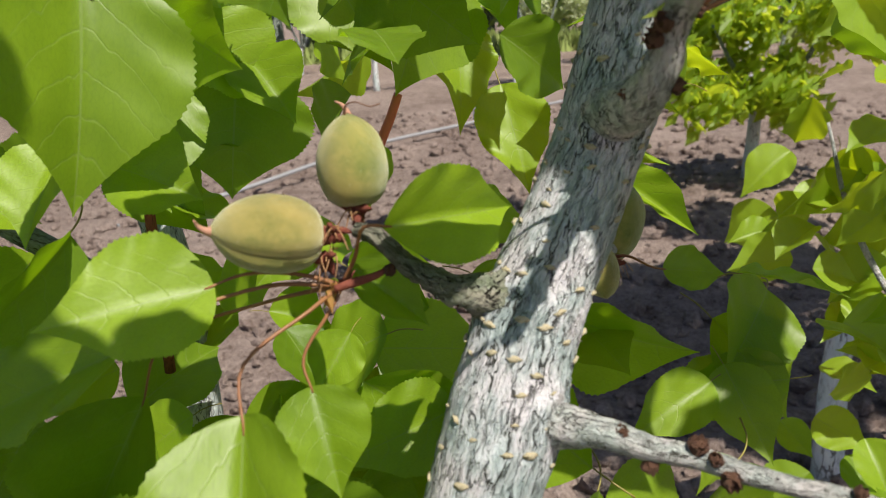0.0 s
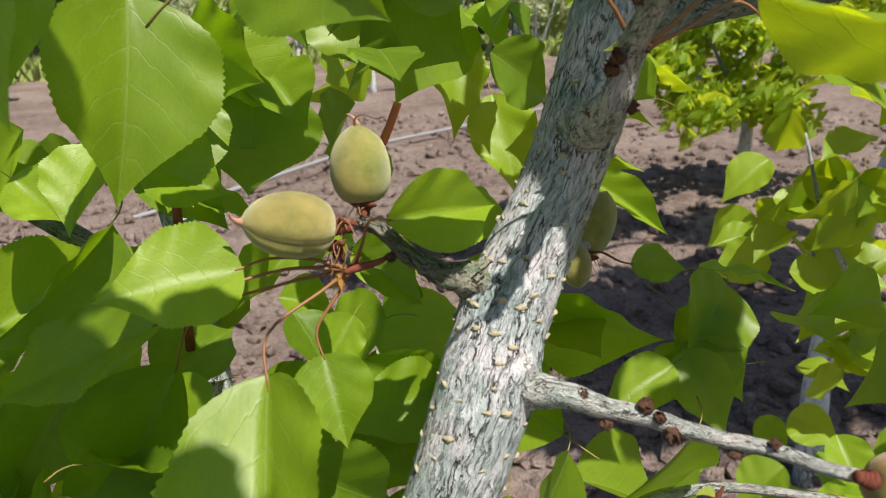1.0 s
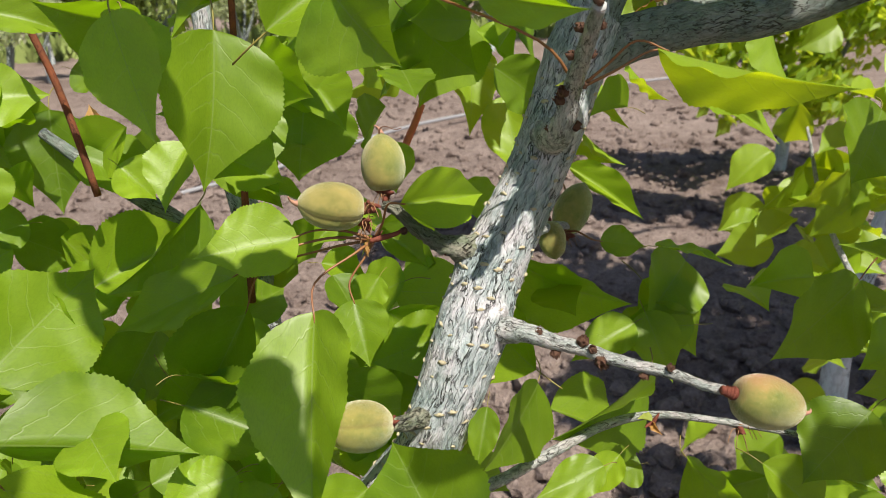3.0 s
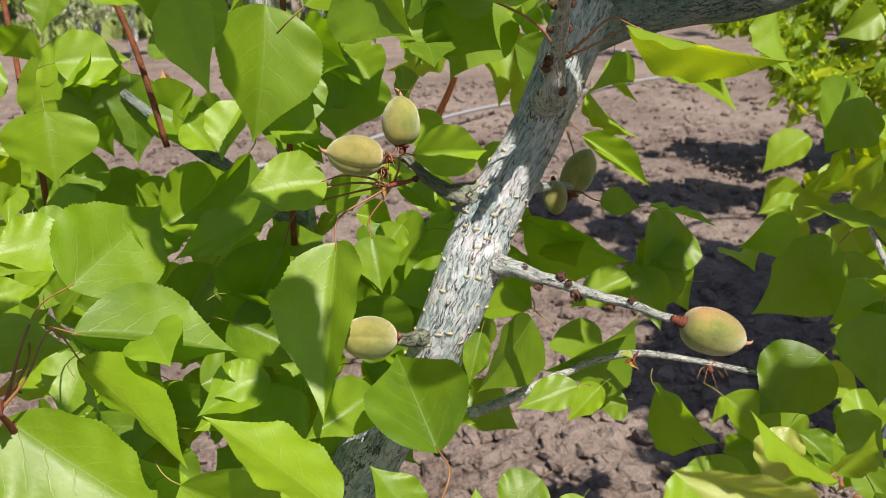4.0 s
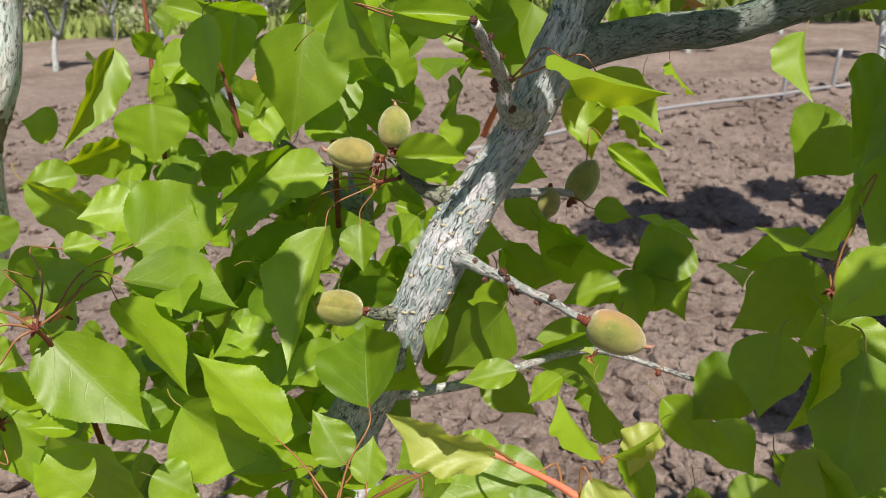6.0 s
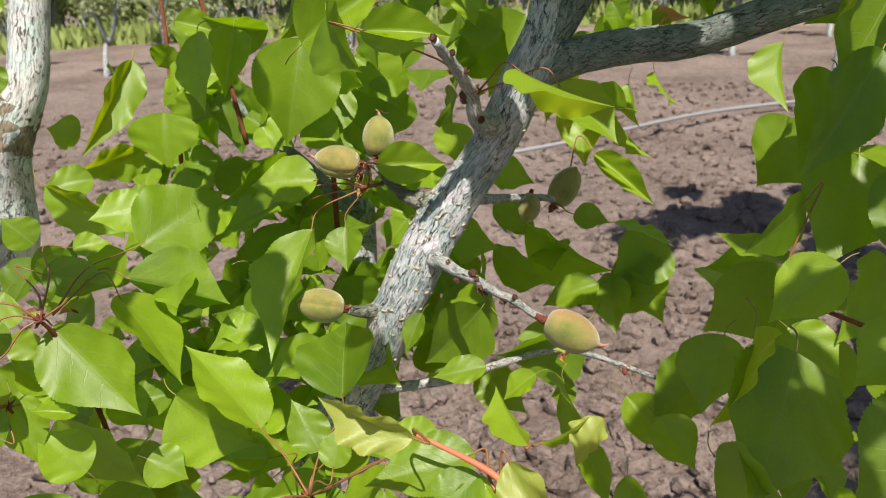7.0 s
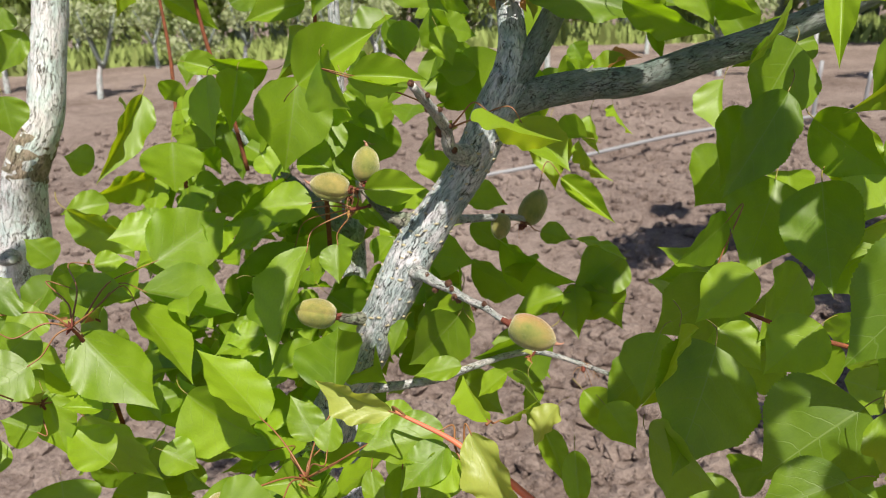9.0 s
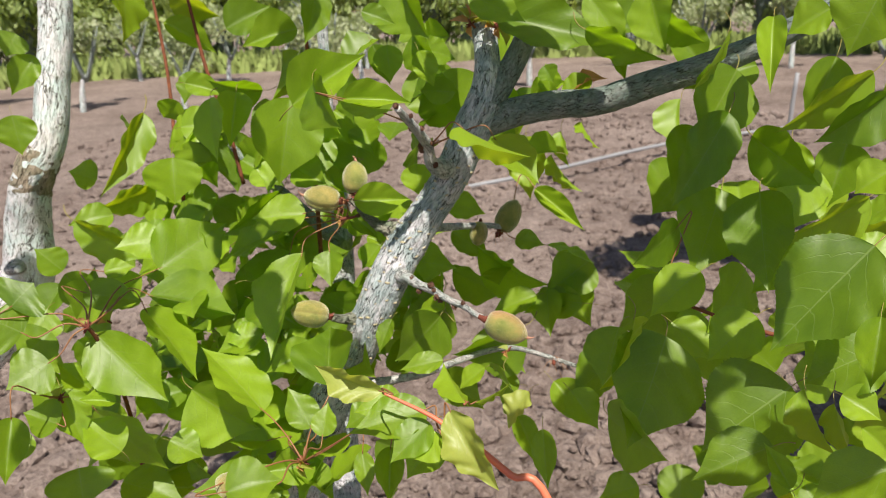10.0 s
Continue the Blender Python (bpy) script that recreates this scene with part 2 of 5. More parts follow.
def finish(bm, name, mat, parent=None, label="", smooth=True, kind=""):
    me = bpy.data.meshes.new(name)
    bm.to_mesh(me)
    bm.free()
    for one in (mat if isinstance(mat, (list, tuple)) else [mat]):
        me.materials.append(one)
    if smooth:
        for p in me.polygons:
            p.use_smooth = True
    ob = new(name, me)
    attach(ob, parent)
    return tagged(ob, label=label, kind=kind)


def attach(ob, parent):
    """Makes ob a part of parent and leaves it where it stands in the world."""
    if parent is not None:
        ob.parent = parent
        ob.matrix_parent_inverse = world_of(parent).inverted()
    return ob


def world_of(ob):
    if ob.parent is None:
        return ob.matrix_basis.copy()
    return world_of(ob.parent) @ ob.matrix_parent_inverse @ ob.matrix_basis


def thing(name, at_, label, category, group="", kind=""):
    e = new(name)
    e.empty_display_size = 0.05
    e.location = at_
    return tagged(e, label, category, group, kind)


def smooth_path(pts, radii, per=6):
    """Catmull-Rom through the points, with the radii carried along."""
    pts = [Vector(p) for p in pts]
    n = len(pts)
    ext = [pts[0] * 2 - pts[1]] + pts + [pts[-1] * 2 - pts[-2]]
    out, rad = [], []
    for i in range(n - 1):
        p0, p1, p2, p3 = ext[i:i + 4]
        for k in range(per):
            t = k / per
            out.append(0.5 * (2 * p1 + (p2 - p0) * t + (2 * p0 - 5 * p1 + 4 * p2 - p3) * t * t + (3 * p1 - p0 - 3 * p2 + p3) * t ** 3))
            rad.append(radii[i] * (1 - t) + radii[i + 1] * t)
    out.append(pts[-1])
    rad.append(radii[-1])
    return out, rad


def tube(name, pts, radii, mat, parent=None, label="", seg=10, per=6, rough=0.0, grain=60.0, bm=None):
    """A stem along the points. Its UV runs in metres round and along it."""
    path, rad = smooth_path(pts, radii, per)
    own = bm is None
    bm = bmesh.new() if own else bm
    uvl = bm.loops.layers.uv.verify()
    ref = Vector((0.31, 0.83, 0.46)).normalized()
    rings, along, run = [], [], 0.0
    for i, (p, r) in enumerate(zip(path, rad)):
        d = (path[min(i + 1, len(path) - 1)] - path[max(i - 1, 0)]).normalized()
        ref = (ref - d * ref.dot(d)).normalized()
        side = d.cross(ref)
        if i:
            run += (p - path[i - 1]).length
        ring = []
        for k in range(seg):
            a = 2 * math.pi * k / seg
            o = ref * math.cos(a) + side * math.sin(a)
            q = p + o * r
            if rough:
                q += o * rough * r * (noise.noise(q * grain) + 0.5 * noise.noise(q * grain * 2.7))
            ring.append(bm.verts.new(q))
        rings.append(ring)
        along.append(run)
    mean = sum(rad) / len(rad)
    for i in range(len(rings) - 1):
        for k in range(seg):
            j = (k + 1) % seg
            f = bm.faces.new((rings[i][k], rings[i][j], rings[i + 1][j], rings[i + 1][k]))
            f.smooth = True
            for lp, (a, b) in zip(f.loops, ((k, i), (k + 1, i), (k + 1, i + 1), (k, i + 1))):
                lp[uvl].uv = (a / seg * 2 * math.pi * mean, along[b])
    for ring in (rings[0], rings[-1]):
        c = bm.verts.new(sum((v.co for v in ring), Vector()) / seg)
        for k in range(seg):
            bm.faces.new((ring[k], ring[(k + 1) % seg], c) if ring is rings[-1] else (ring[(k + 1) % seg], ring[k], c))
    return finish(bm, name, mat, parent, label) if own else bm


def half_width(v, point=1.05):
    w = (max(v, 0.0) ** 0.60) * (max(1 - v, 0.0) ** point) / 0.335
    return 0.5 * w * (1 - 0.55 * max(0.0, (v - 0.62) / 0.38) ** 0.85)


def leaf_mesh(name, mat, fold, bend, wave, twist, seed, rows=62, cols=6, point=1.08):
    """A blade 1 long and 1 wide from its base at the origin along +y, upper face to +z, with toothed margins."""
    r = random.Random(seed)
    ph = r.uniform(0, 6.28)
    bm = bmesh.new()
    uvl = bm.loops.layers.uv.verify()
    grid = []
    for i in range(rows + 1):
        v = i / rows
        w = half_width(v, point) if 0 < i < rows else 0.004
        row = []
        for k in range(-cols, cols + 1):
            c = k / cols
            x = w * c
            if abs(k) == cols and 1 < i < rows - 1:
                x *= 1 + (0.022 if i % 2 else -0.012) * r.uniform(0.5, 1.4)
            y = v
            z = fold * abs(x) - bend * (v * v - v) * 1.0
            z += wave * math.sin(v * 9 + ph + (1.2 if k > 0 else 0)) * abs(x) * 0.8
            z += wave * 0.35 * math.sin(v * 23 + ph * 2 + k) * x * x * 4
            z += twist * x * (v - 0.3)
            z -= 0.012 * math.cos(abs(c) * 1.5) * 0.3
            x += 0.02 * bend * math.sin(v * 3 + ph)
            row.append((bm.verts.new((x, y, z)), (c * w * 2, v)))
        grid.append(row)
    for i in range(rows):
        for k in range(2 * cols):
            q = (grid[i][k], grid[i][k + 1], grid[i + 1][k + 1], grid[i + 1][k])
            f = bm.faces.new([a for a, _ in q])
            f.smooth = True
            for lp, (_, uv) in zip(f.loops, q):
                lp[uvl].uv = uv
    me = bpy.data.meshes.new(name)
    bm.to_mesh(me)
    bm.free()
    me.materials.append(mat)
    return me


LEAF_MESHES = [leaf_mesh("leaf", M_LEAF, *a) for a in (
    (0.26, 0.16, 0.05, 0.0, 1), (0.46, 0.24, 0.06, 0.12, 2), (0.14, 0.10, 0.08, -0.15, 3), (0.36, 0.30, 0.05, 0.10, 4),
    (0.55, 0.18, 0.06, -0.10, 5), (0.20, 0.24, 0.08, 0.18, 6), (0.38, 0.12, 0.06, -0.14, 7), (0.16, 0.12, 0.05, 0.08, 8))]
FRESH_OR_SUNLIT_MESHES = [leaf_mesh("fresh_or_sunlit_leaf", M_FRESH_OR_SUNLIT, *a) for a in ((0.30, 0.16, 0.08, 0.1, 21), (0.45, 0.24, 0.10, -0.15, 22), (0.20, 0.20, 0.12, 0.2, 23))]
YOUNG_MESHES = [leaf_mesh("young_leaf", M_YOUNG, *a, point=0.85) for a in ((0.30, 0.25, 0.12, 0.1, 11), (0.25, 0.35, 0.16, -0.2, 12))]


def petiole_mesh():
    bm = bmesh.new()
    tube("petiole", [(0, 0.03, -0.010), (0.004, -0.08, -0.03), (0.0, -0.17, -0.09), (-0.01, -0.24, -0.19)], [0.005, 0.006, 0.006, 0.007], None, seg=6, per=3, bm=bm)
    me = bpy.data.meshes.new("petiole")
    bm.to_mesh(me)
    bm.free()
    me.materials.append(M_PETIOLE_GREEN)
    for p in me.polygons:
        p.use_smooth = True
    return me


PETIOLE = petiole_mesh()
leaf_count = [0]
SUN_GAPS, SHADED = [], []   # places in the crown that the sun reaches, and places that other leaves shade


def leaf(base, tip, width, up, young=False, fresh=False, shape=None, stem=None, owner=None, lit=(), dim=(), fold=None):
    """One blade between base and tip, its upper face towards up. fresh: yellower, as a young blade or to paint it
    sunlit. stem: where its petiole grows from, if that is known. lit, dim: how far along it lies in sun or shade. fold:
    how far its halves rise from the midrib, where the pool's shapes don't suit.
    """
    owner = owner or tree
    b, t = Vector(base), Vector(tip)
    SUN_GAPS.extend(b.lerp(t, f) for f in lit)
    SHADED.extend(b.lerp(t, f) for f in dim)
    y = t - b
    ln = y.length
    y.normalize()
    u = Vector(up)
    z = (u - y * u.dot(y)).normalized()
    x = y.cross(z)
    m = Matrix((x, y, z)).transposed().to_4x4()
    m = Matrix.Translation(b) @ m @ Matrix.Diagonal((width, ln, ln, 1))
    leaf_count[0] += 1
    pool = YOUNG_MESHES if young else FRESH_OR_SUNLIT_MESHES if fresh else LEAF_MESHES
    me = pool[(leaf_count[0] * 5 if shape is None else shape) % len(pool)]
    if fold is not None:
        me = leaf_mesh("leaf", M_FRESH_OR_SUNLIT if fresh else M_LEAF, fold, 0.10, 0.06, 0.05, 200 + leaf_count[0])
    ob = new("leaf", me)
    ob.matrix_basis = m
    attach(ob, owner)
    if stem is not None:
        f = Vector(stem)
        away = (b - f).length
        mid1 = f.lerp(b, 0.35) + Vector((0, 0, 0.10 * away))
        mid2 = b - y * min(0.25 * away, 0.02) + Vector((0, 0, 0.04 * away))
        tube("petiole", [f, mid1, mid2, b + y * 0.06 * ln], [0.0009, 0.00066, 0.00056, 0.0004], M_PETIOLE, ob, "slender red petiole", seg=7, per=5)
    else:
        s = new("petiole", PETIOLE)
        s.matrix_basis = Matrix.Translation(b) @ Matrix((x, y, z)).transposed().to_4x4() @ Matrix.Diagonal((ln, ln, ln, 1))
        attach(s, ob)
    return ob


def lump_mesh(name, mat, seed, squash=(1, 1, 1), rough=0.25, sub=2):
    bm = bmesh.new()
    bmesh.ops.create_icosphere(bm, subdivisions=sub, radius=1)
    off = Vector((seed * 3.1, seed * 1.7, seed))
    for v in bm.verts:
        v.co *= 1 + rough * noise.noise(v.co * 1.6 + off)
        v.co = Vector((v.co.x * squash[0], v.co.y * squash[1], v.co.z * squash[2]))
    me = bpy.data.meshes.new(name)
    bm.to_mesh(me)
    bm.free()
    me.materials.append(mat)
    for p in me.polygons:
        p.use_smooth = True
    return me


def place_mesh(name, me, at_, way, size, parent, roll=0.0, label=""):
    """A copy of a mesh whose +z points along way."""
    ob = new(name, me)
    ob.matrix_basis = Matrix.Translation(at_) @ Vector(way).to_track_quat("Z", "Y").to_matrix().to_4x4() @ Matrix.Rotation(roll, 4, "Z") @ Matrix.Diagonal((*size, 1))
    attach(ob, parent)
    return tagged(ob, label=label)


# ---- ground ----
def ground_height(x, y):
    p = Vector((x, y, 0))
    near = 1.0 / (1.0 + 0.004 * (x * x + y * y))
    furrow = 0.055 * math.sin((y - 0.33 * x) * 1.55 + 0.6 * noise.noise(p * 0.35)) * near
    clods = 0.035 * noise.noise(p * 3.1) + 0.028 * abs(noise.noise(p * 7.3)) + 0.016 * noise.noise(p * 17.0)
    return furrow + clods * near - 0.03


def build_ground():
    def axis(n, k, lo, hi, mid):
        out = []
        for i in range(n + 1):
            s = -1 + 2 * i / n
            g = math.sinh(k * s) / math.sinh(k)
            out.append(mid + (g * (hi - mid) if g > 0 else -g * (lo - mid)))
        return out
    xs, ys = axis(300, 6.3, -420, 420, -1.0), axis(300, 6.0, -320, 420, 4.2)
    verts = [(x, y, ground_height(x, y)) for y in ys for x in xs]
    w = len(xs)
    faces = [(j * w + i, j * w + i + 1, (j + 1) * w + i + 1, (j + 1) * w + i) for j in range(len(ys) - 1) for i in range(w - 1)]
    me = bpy.data.meshes.new("ground")
    me.from_pydata(verts, [], faces)
    me.materials.append(M_SOIL)
    for p in me.polygons:
        p.use_smooth = True
    tagged(new("ground", me), "bare ploughed brown orchard soil with clods", "soil", kind="structure")


build_ground()


def build_clods():
    r = random.Random(3)
    shapes = []
    for s in range(6):
        me = lump_mesh("clod", M_SOIL, s, (1, 0.8, 0.6), 0.5, 1)
        shapes.append(([v.co.copy() for v in me.vertices], [tuple(p.vertices) for p in me.polygons]))
        bpy.data.meshes.remove(me)
    verts, faces = [], []
    for _ in range(14500):
        d = 1.3 + 9.0 * r.random() ** 1.4
        a = radians(r.triangular(-85, 117, 16))
        x, y = 0.3 - d * math.sin(a), -0.2 + d * math.cos(a)
        size = 0.011 + 0.056 * r.random() ** 3.2
        vs, fs = r.choice(shapes)
        rot = Euler((r.uniform(-0.6, 0.6), r.uniform(-0.6, 0.6), r.uniform(0, 6.28))).to_matrix()
        base = len(verts)
        c = Vector((x, y, ground_height(x, y) + size * 0.25))
        verts += [tuple(c + rot @ v * size) for v in vs]
        faces += [tuple(base + i for i in f) for f in fs]
    me = bpy.data.meshes.new("soil_clods")
    me.from_pydata(verts, [], faces)
    me.materials.append(M_SOIL)
    tagged(new("soil_clods", me), "loose crumbled clods of dry brown soil", "clods", kind="stuff")


build_clods()

# ---- far orchard ----
def crown_mesh(name, mat, seed, count, spread, size, squash=0.8):
    """A crown of many small leaf tufts round limbs, with gaps."""
    r = random.Random(seed)
    verts, faces = [], []
    lobes = [(Vector((r.gauss(0, 0.42), r.gauss(0, 0.42), r.uniform(-0.4, 0.5) * squash)) * spread, r.uniform(0.25, 0.5) * spread) for _ in range(9)]
    for _ in range(count):
        c, rad = r.choice(lobes)
        p = c + Vector((r.gauss(0, 1), r.gauss(0, 1), r.gauss(0, 1))).normalized() * rad * r.random() ** 0.4
        n = Vector((r.gauss(0, 1), r.gauss(0, 1), r.gauss(0.4, 1))).normalized()
        t = n.orthogonal().normalized()
        b = n.cross(t)
        s = size * r.uniform(0.5, 1.3)
        k = len(verts)
        verts += [tuple(p - t * s), tuple(p + b * s * 0.5 + n * s * 0.15), tuple(p + t * s), tuple(p - b * s * 0.5 + n * s * 0.15)]
        faces.append((k, k + 1, k + 2, k + 3))
    me = bpy.data.meshes.new(name)
    me.from_pydata(verts, [], faces)
    me.materials.append(mat)
    return me


def orchard_tree(at_, seed, tall=1.9):
    r = random.Random(seed)
    e = thing("orchard_tree", (at_[0], at_[1], ground_height(*at_)), "young orchard tree with a limewashed trunk and pale spring leaves, haze in their colour", "tree", "orchard trees in far rows")
    base = e.location.copy()
    lean = Vector((r.uniform(-0.12, 0.12), r.uniform(-0.1, 0.1), 0))
    top = base + Vector((0, 0, 0.6)) + lean
    tube("trunk", [base - Vector((0, 0, 0.1)), base + lean * 0.4 + Vector((0, 0, 0.4)), top], [0.055, 0.042, 0.038], M_FAR_TRUNK, e, seg=8, per=3, rough=0.1, grain=8)
    for k in range(4):
        a = k * 1.57 + r.uniform(-0.4, 0.4)
        d = Vector((math.cos(a), math.sin(a), 0))
        tube("limb", [top - Vector((0, 0, 0.1)), top + d * 0.15 + Vector((0, 0, 0.2)), top + d * 0.35 + Vector((0, 0, tall - 0.75))], [0.035, 0.025, 0.01], M_GREY_BARK, e, seg=6, per=3)
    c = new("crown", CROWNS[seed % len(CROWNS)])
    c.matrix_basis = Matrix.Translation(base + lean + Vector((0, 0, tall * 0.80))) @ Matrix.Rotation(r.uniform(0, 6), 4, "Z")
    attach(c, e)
    return e


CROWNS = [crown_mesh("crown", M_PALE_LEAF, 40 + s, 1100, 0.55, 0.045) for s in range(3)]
far_rng = random.Random(21)
for row, (y0, xs) in enumerate(((8.4, (-20.1, -17.8, -15.4, -13.1, -10.9, -8.5, -6.6)), (12.3, range(-27, 10, 3)), (16.0, range(-30, 16, 3)))):
    for i, x in enumerate(xs):
        xx = x + 0.9 * row + far_rng.uniform(-0.3, 0.3)
        orchard_tree((xx, y0 + far_rng.uniform(-0.3, 0.3)), 100 + row * 40 + i, far_rng.uniform(1.25, 1.6))


def far_tree(at_, seed, height):
    r = random.Random(seed)
    e = thing("shelter_tree", (at_[0], at_[1], ground_height(*at_)), "tall dense green broadleaf tree in the field's shelter belt", "tree", "shelter belt trees")
    base = e.location.copy()
    tube("trunk", [base - Vector((0, 0, 0.2)), base + Vector((0, 0, height * 0.3)), base + Vector((r.uniform(-0.5, 0.5), 0, height * 0.75))], [0.28, 0.22, 0.08], M_GREY_BARK, e, seg=8, per=3)
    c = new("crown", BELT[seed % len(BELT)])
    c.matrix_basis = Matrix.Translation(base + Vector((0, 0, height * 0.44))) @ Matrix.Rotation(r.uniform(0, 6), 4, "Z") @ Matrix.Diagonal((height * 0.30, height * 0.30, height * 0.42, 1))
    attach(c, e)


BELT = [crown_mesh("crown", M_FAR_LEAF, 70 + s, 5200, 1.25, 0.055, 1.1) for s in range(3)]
for i in range(46):
    a = radians(-34 + 112 * i / 45)
    d = 24 + far_rng.uniform(-1.5, 4)
    far_tree((-d * math.sin(a), d * math.cos(a)), 300 + i, far_rng.uniform(5.5, 8.5))


def grass_strip():
    r = random.Random(5)
    verts, faces = [], []
    for _ in range(9000):
        a = radians(r.uniform(-34, 74))
        d = r.uniform(19.5, 23)
        x, y = -d * math.sin(a), d * math.cos(a)
        h, w = r.uniform(0.15, 0.5), r.uniform(0.05, 0.16)
        b = r.uniform(0, 6.28)
        k = len(verts)
        ox, oy = math.cos(b) * w, math.sin(b) * w
        verts += [(x - ox, y - oy, -0.05), (x + ox, y + oy, -0.05), (x + r.uniform(-0.2, 0.2), y + r.uniform(-0.2, 0.2), h)]
        faces.append((k, k + 1, k + 2))
    me = bpy.data.meshes.new("grass")
    me.from_pydata(verts, [], faces)
    me.materials.append(M_GRASS)
    tagged(new("grass", me), "rough green grass along the field's edge", "grass", kind="stuff")


grass_strip()

# drip pipe with its stakes
pipe = thing("drip_pipe", (-1.2, 7.3, 0.0), "white plastic irrigation pipe lying along the row", "pipe")
tube("hose", [(-2.6, 4.9, 0.0), (-1.97, 5.66, 0.05), (-1.23, 7.25, 0.06), (-0.3, 8.35, 0.07), (0.1, 9.1, 0.05), (1.6, 10.6, 0.05), (4.5, 12.2, 0.05)],
     [0.018] * 7, M_PIPE, pipe, seg=8, per=6)
for x, y, h in ((-0.28, 8.4, 0.62), (0.15, 9.15, 0.45)):
    tube("stake", [(x, y, -0.1), (x + 0.01, y, h * 0.5), (x + 0.03, y, h)], [0.024, 0.023, 0.022], M_PIPE, pipe, seg=8, per=2)


# neighbour tree of the same row pair; its limbs and crown are unseen additions
neighbour = thing("apricot_tree", (0.90, 1.96, 0.0), "young apricot tree with a limewashed stem and added unseen crowns that shade the soil", "tree")
tube("trunk", [(0.90, 1.95, -0.1), (0.91, 2.0, 0.35), (0.99, 2.06, 0.66), (1.16, 2.18, 1.1), (1.25, 2.35, 1.7), (1.30, 2.55, 2.3)], [0.045, 0.036, 0.032, 0.028, 0.022, 0.012], M_FAR_TRUNK, neighbour, seg=14, per=5, rough=0.08, grain=12)
for pts in ([(1.26, 2.5, 2.2), (1.2, 2.8, 2.6), (0.9, 2.9, 2.85), (0.5, 2.8, 3.0)], [(1.28, 2.55, 2.25), (1.6, 2.9, 2.6), (2.4, 3.1, 2.9)], [(1.25, 2.37, 1.8), (1.6, 2.6, 2.0), (2.2, 2.7, 2.15)], [(1.29, 2.5, 2.28), (1.8, 2.2, 2.7), (2.15, 1.7, 3.0)], [(1.27, 2.5, 2.2), (1.5, 1.9, 2.6), (1.75, 1.1, 2.9)]):
    tube("limb", pts, [0.02, 0.016, 0.012, 0.006][:len(pts)], M_GREY_BARK, neighbour, seg=8, per=4)
# crowns above the view, set so that their shadows darken the soil
for k, (x, y, z, s) in enumerate(((2.10, 2.75, 2.10, 0.50), (2.15, 1.75, 2.90, 0.55), (1.80, 2.20, 2.90, 0.50), (2.47, 3.10, 2.90, 0.50), (2.0, 3.2, 2.90, 0.50), (1.52, 3.30, 2.90, 0.45), (1.0, 3.05, 2.90, 0.40), (0.57, 2.80, 2.90, 0.42), (1.80, 1.45, 2.90, 0.50), (2.20, 1.25, 2.90, 0.50), (1.65, 0.95, 2.90, 0.42))):
    c = new("crown", crown_mesh("crown", M_LEAF_FAR, 120 + k, int((6500 if z > 2 else 2600) * s), s, 0.05 if z > 2 else 0.036, 0.6))
    c.location = (x, y, z)
    tagged(attach(c, neighbour), kind="stuff")

back_tree = thing("apricot_tree", (1.75, 5.6, 0.0), "sunlit young apricot tree with bright spring leaves", "tree")
tube("trunk", [(1.75, 5.6, -0.1), (1.77, 5.58, 0.4), (1.74, 5.55, 0.7)], [0.05, 0.042, 0.036], M_FAR_TRUNK, back_tree, seg=12, per=4, rough=0.08, grain=12)
for x, y, z in ((1.40, 5.4, 1.1), (1.95, 5.5, 1.2), (2.25, 5.3, 1.6), (1.15, 5.6, 1.2)):
    tube("limb", [(1.75, 5.56, 0.62), (0.5 * (1.75 + x), 0.5 * (5.5 + y), 0.80), (x, y, z)], [0.026, 0.018, 0.008], M_GREY_BARK, back_tree, seg=8, per=4)
for k, (x, y, z, s) in enumerate(((1.35, 5.3, 0.72, 0.42), (1.95, 5.4, 0.66, 0.50), (2.35, 5.3, 1.15, 0.5), (1.05, 5.5, 0.95, 0.30), (1.70, 5.4, 1.15, 0.5))):
    c = new("crown", crown_mesh("crown", M_LEAF_FAR, 140 + k, int(1500 * s), s, 0.06, 0.8))
    c.location = (x, y, z)
    tagged(attach(c, back_tree), kind="stuff")

# ---- the apricot tree ----
tree = thing("apricot_tree", (-0.14, 0.26, -0.02), "apricot tree with whitewashed branches, green leaves and unripe fruit", "tree")

main_path = [(-0.14, 0.26, -0.1), (-0.12, 0.25, 0.5), (-0.105, 0.212, 0.95), (-0.064, 0.207, 1.06), (-0.033, 0.209, 1.12), (-0.010, 0.209, 1.155), (0.002, 0.211, 1.182),
             (0.0135, 0.222, 1.213), (0.021, 0.236, 1.236), (0.031, 0.252, 1.259), (0.043, 0.266, 1.282), (0.054, 0.281, 1.305), (0.062, 0.291, 1.327), (0.070, 0.301, 1.350), (0.079, 0.310, 1.373)]
main_r = [0.045, 0.036, 0.027, 0.0225, 0.0195, 0.0172, 0.0168, 0.0188, 0.0182, 0.0175, 0.0162, 0.0163, 0.0168, 0.0172, 0.017]
branch = tube("branch", main_path, main_r, M_WHITEWASH, tree, "whitewashed branch with lenticels and peeling grey bark", seg=72, per=22, rough=0.03, grain=70)


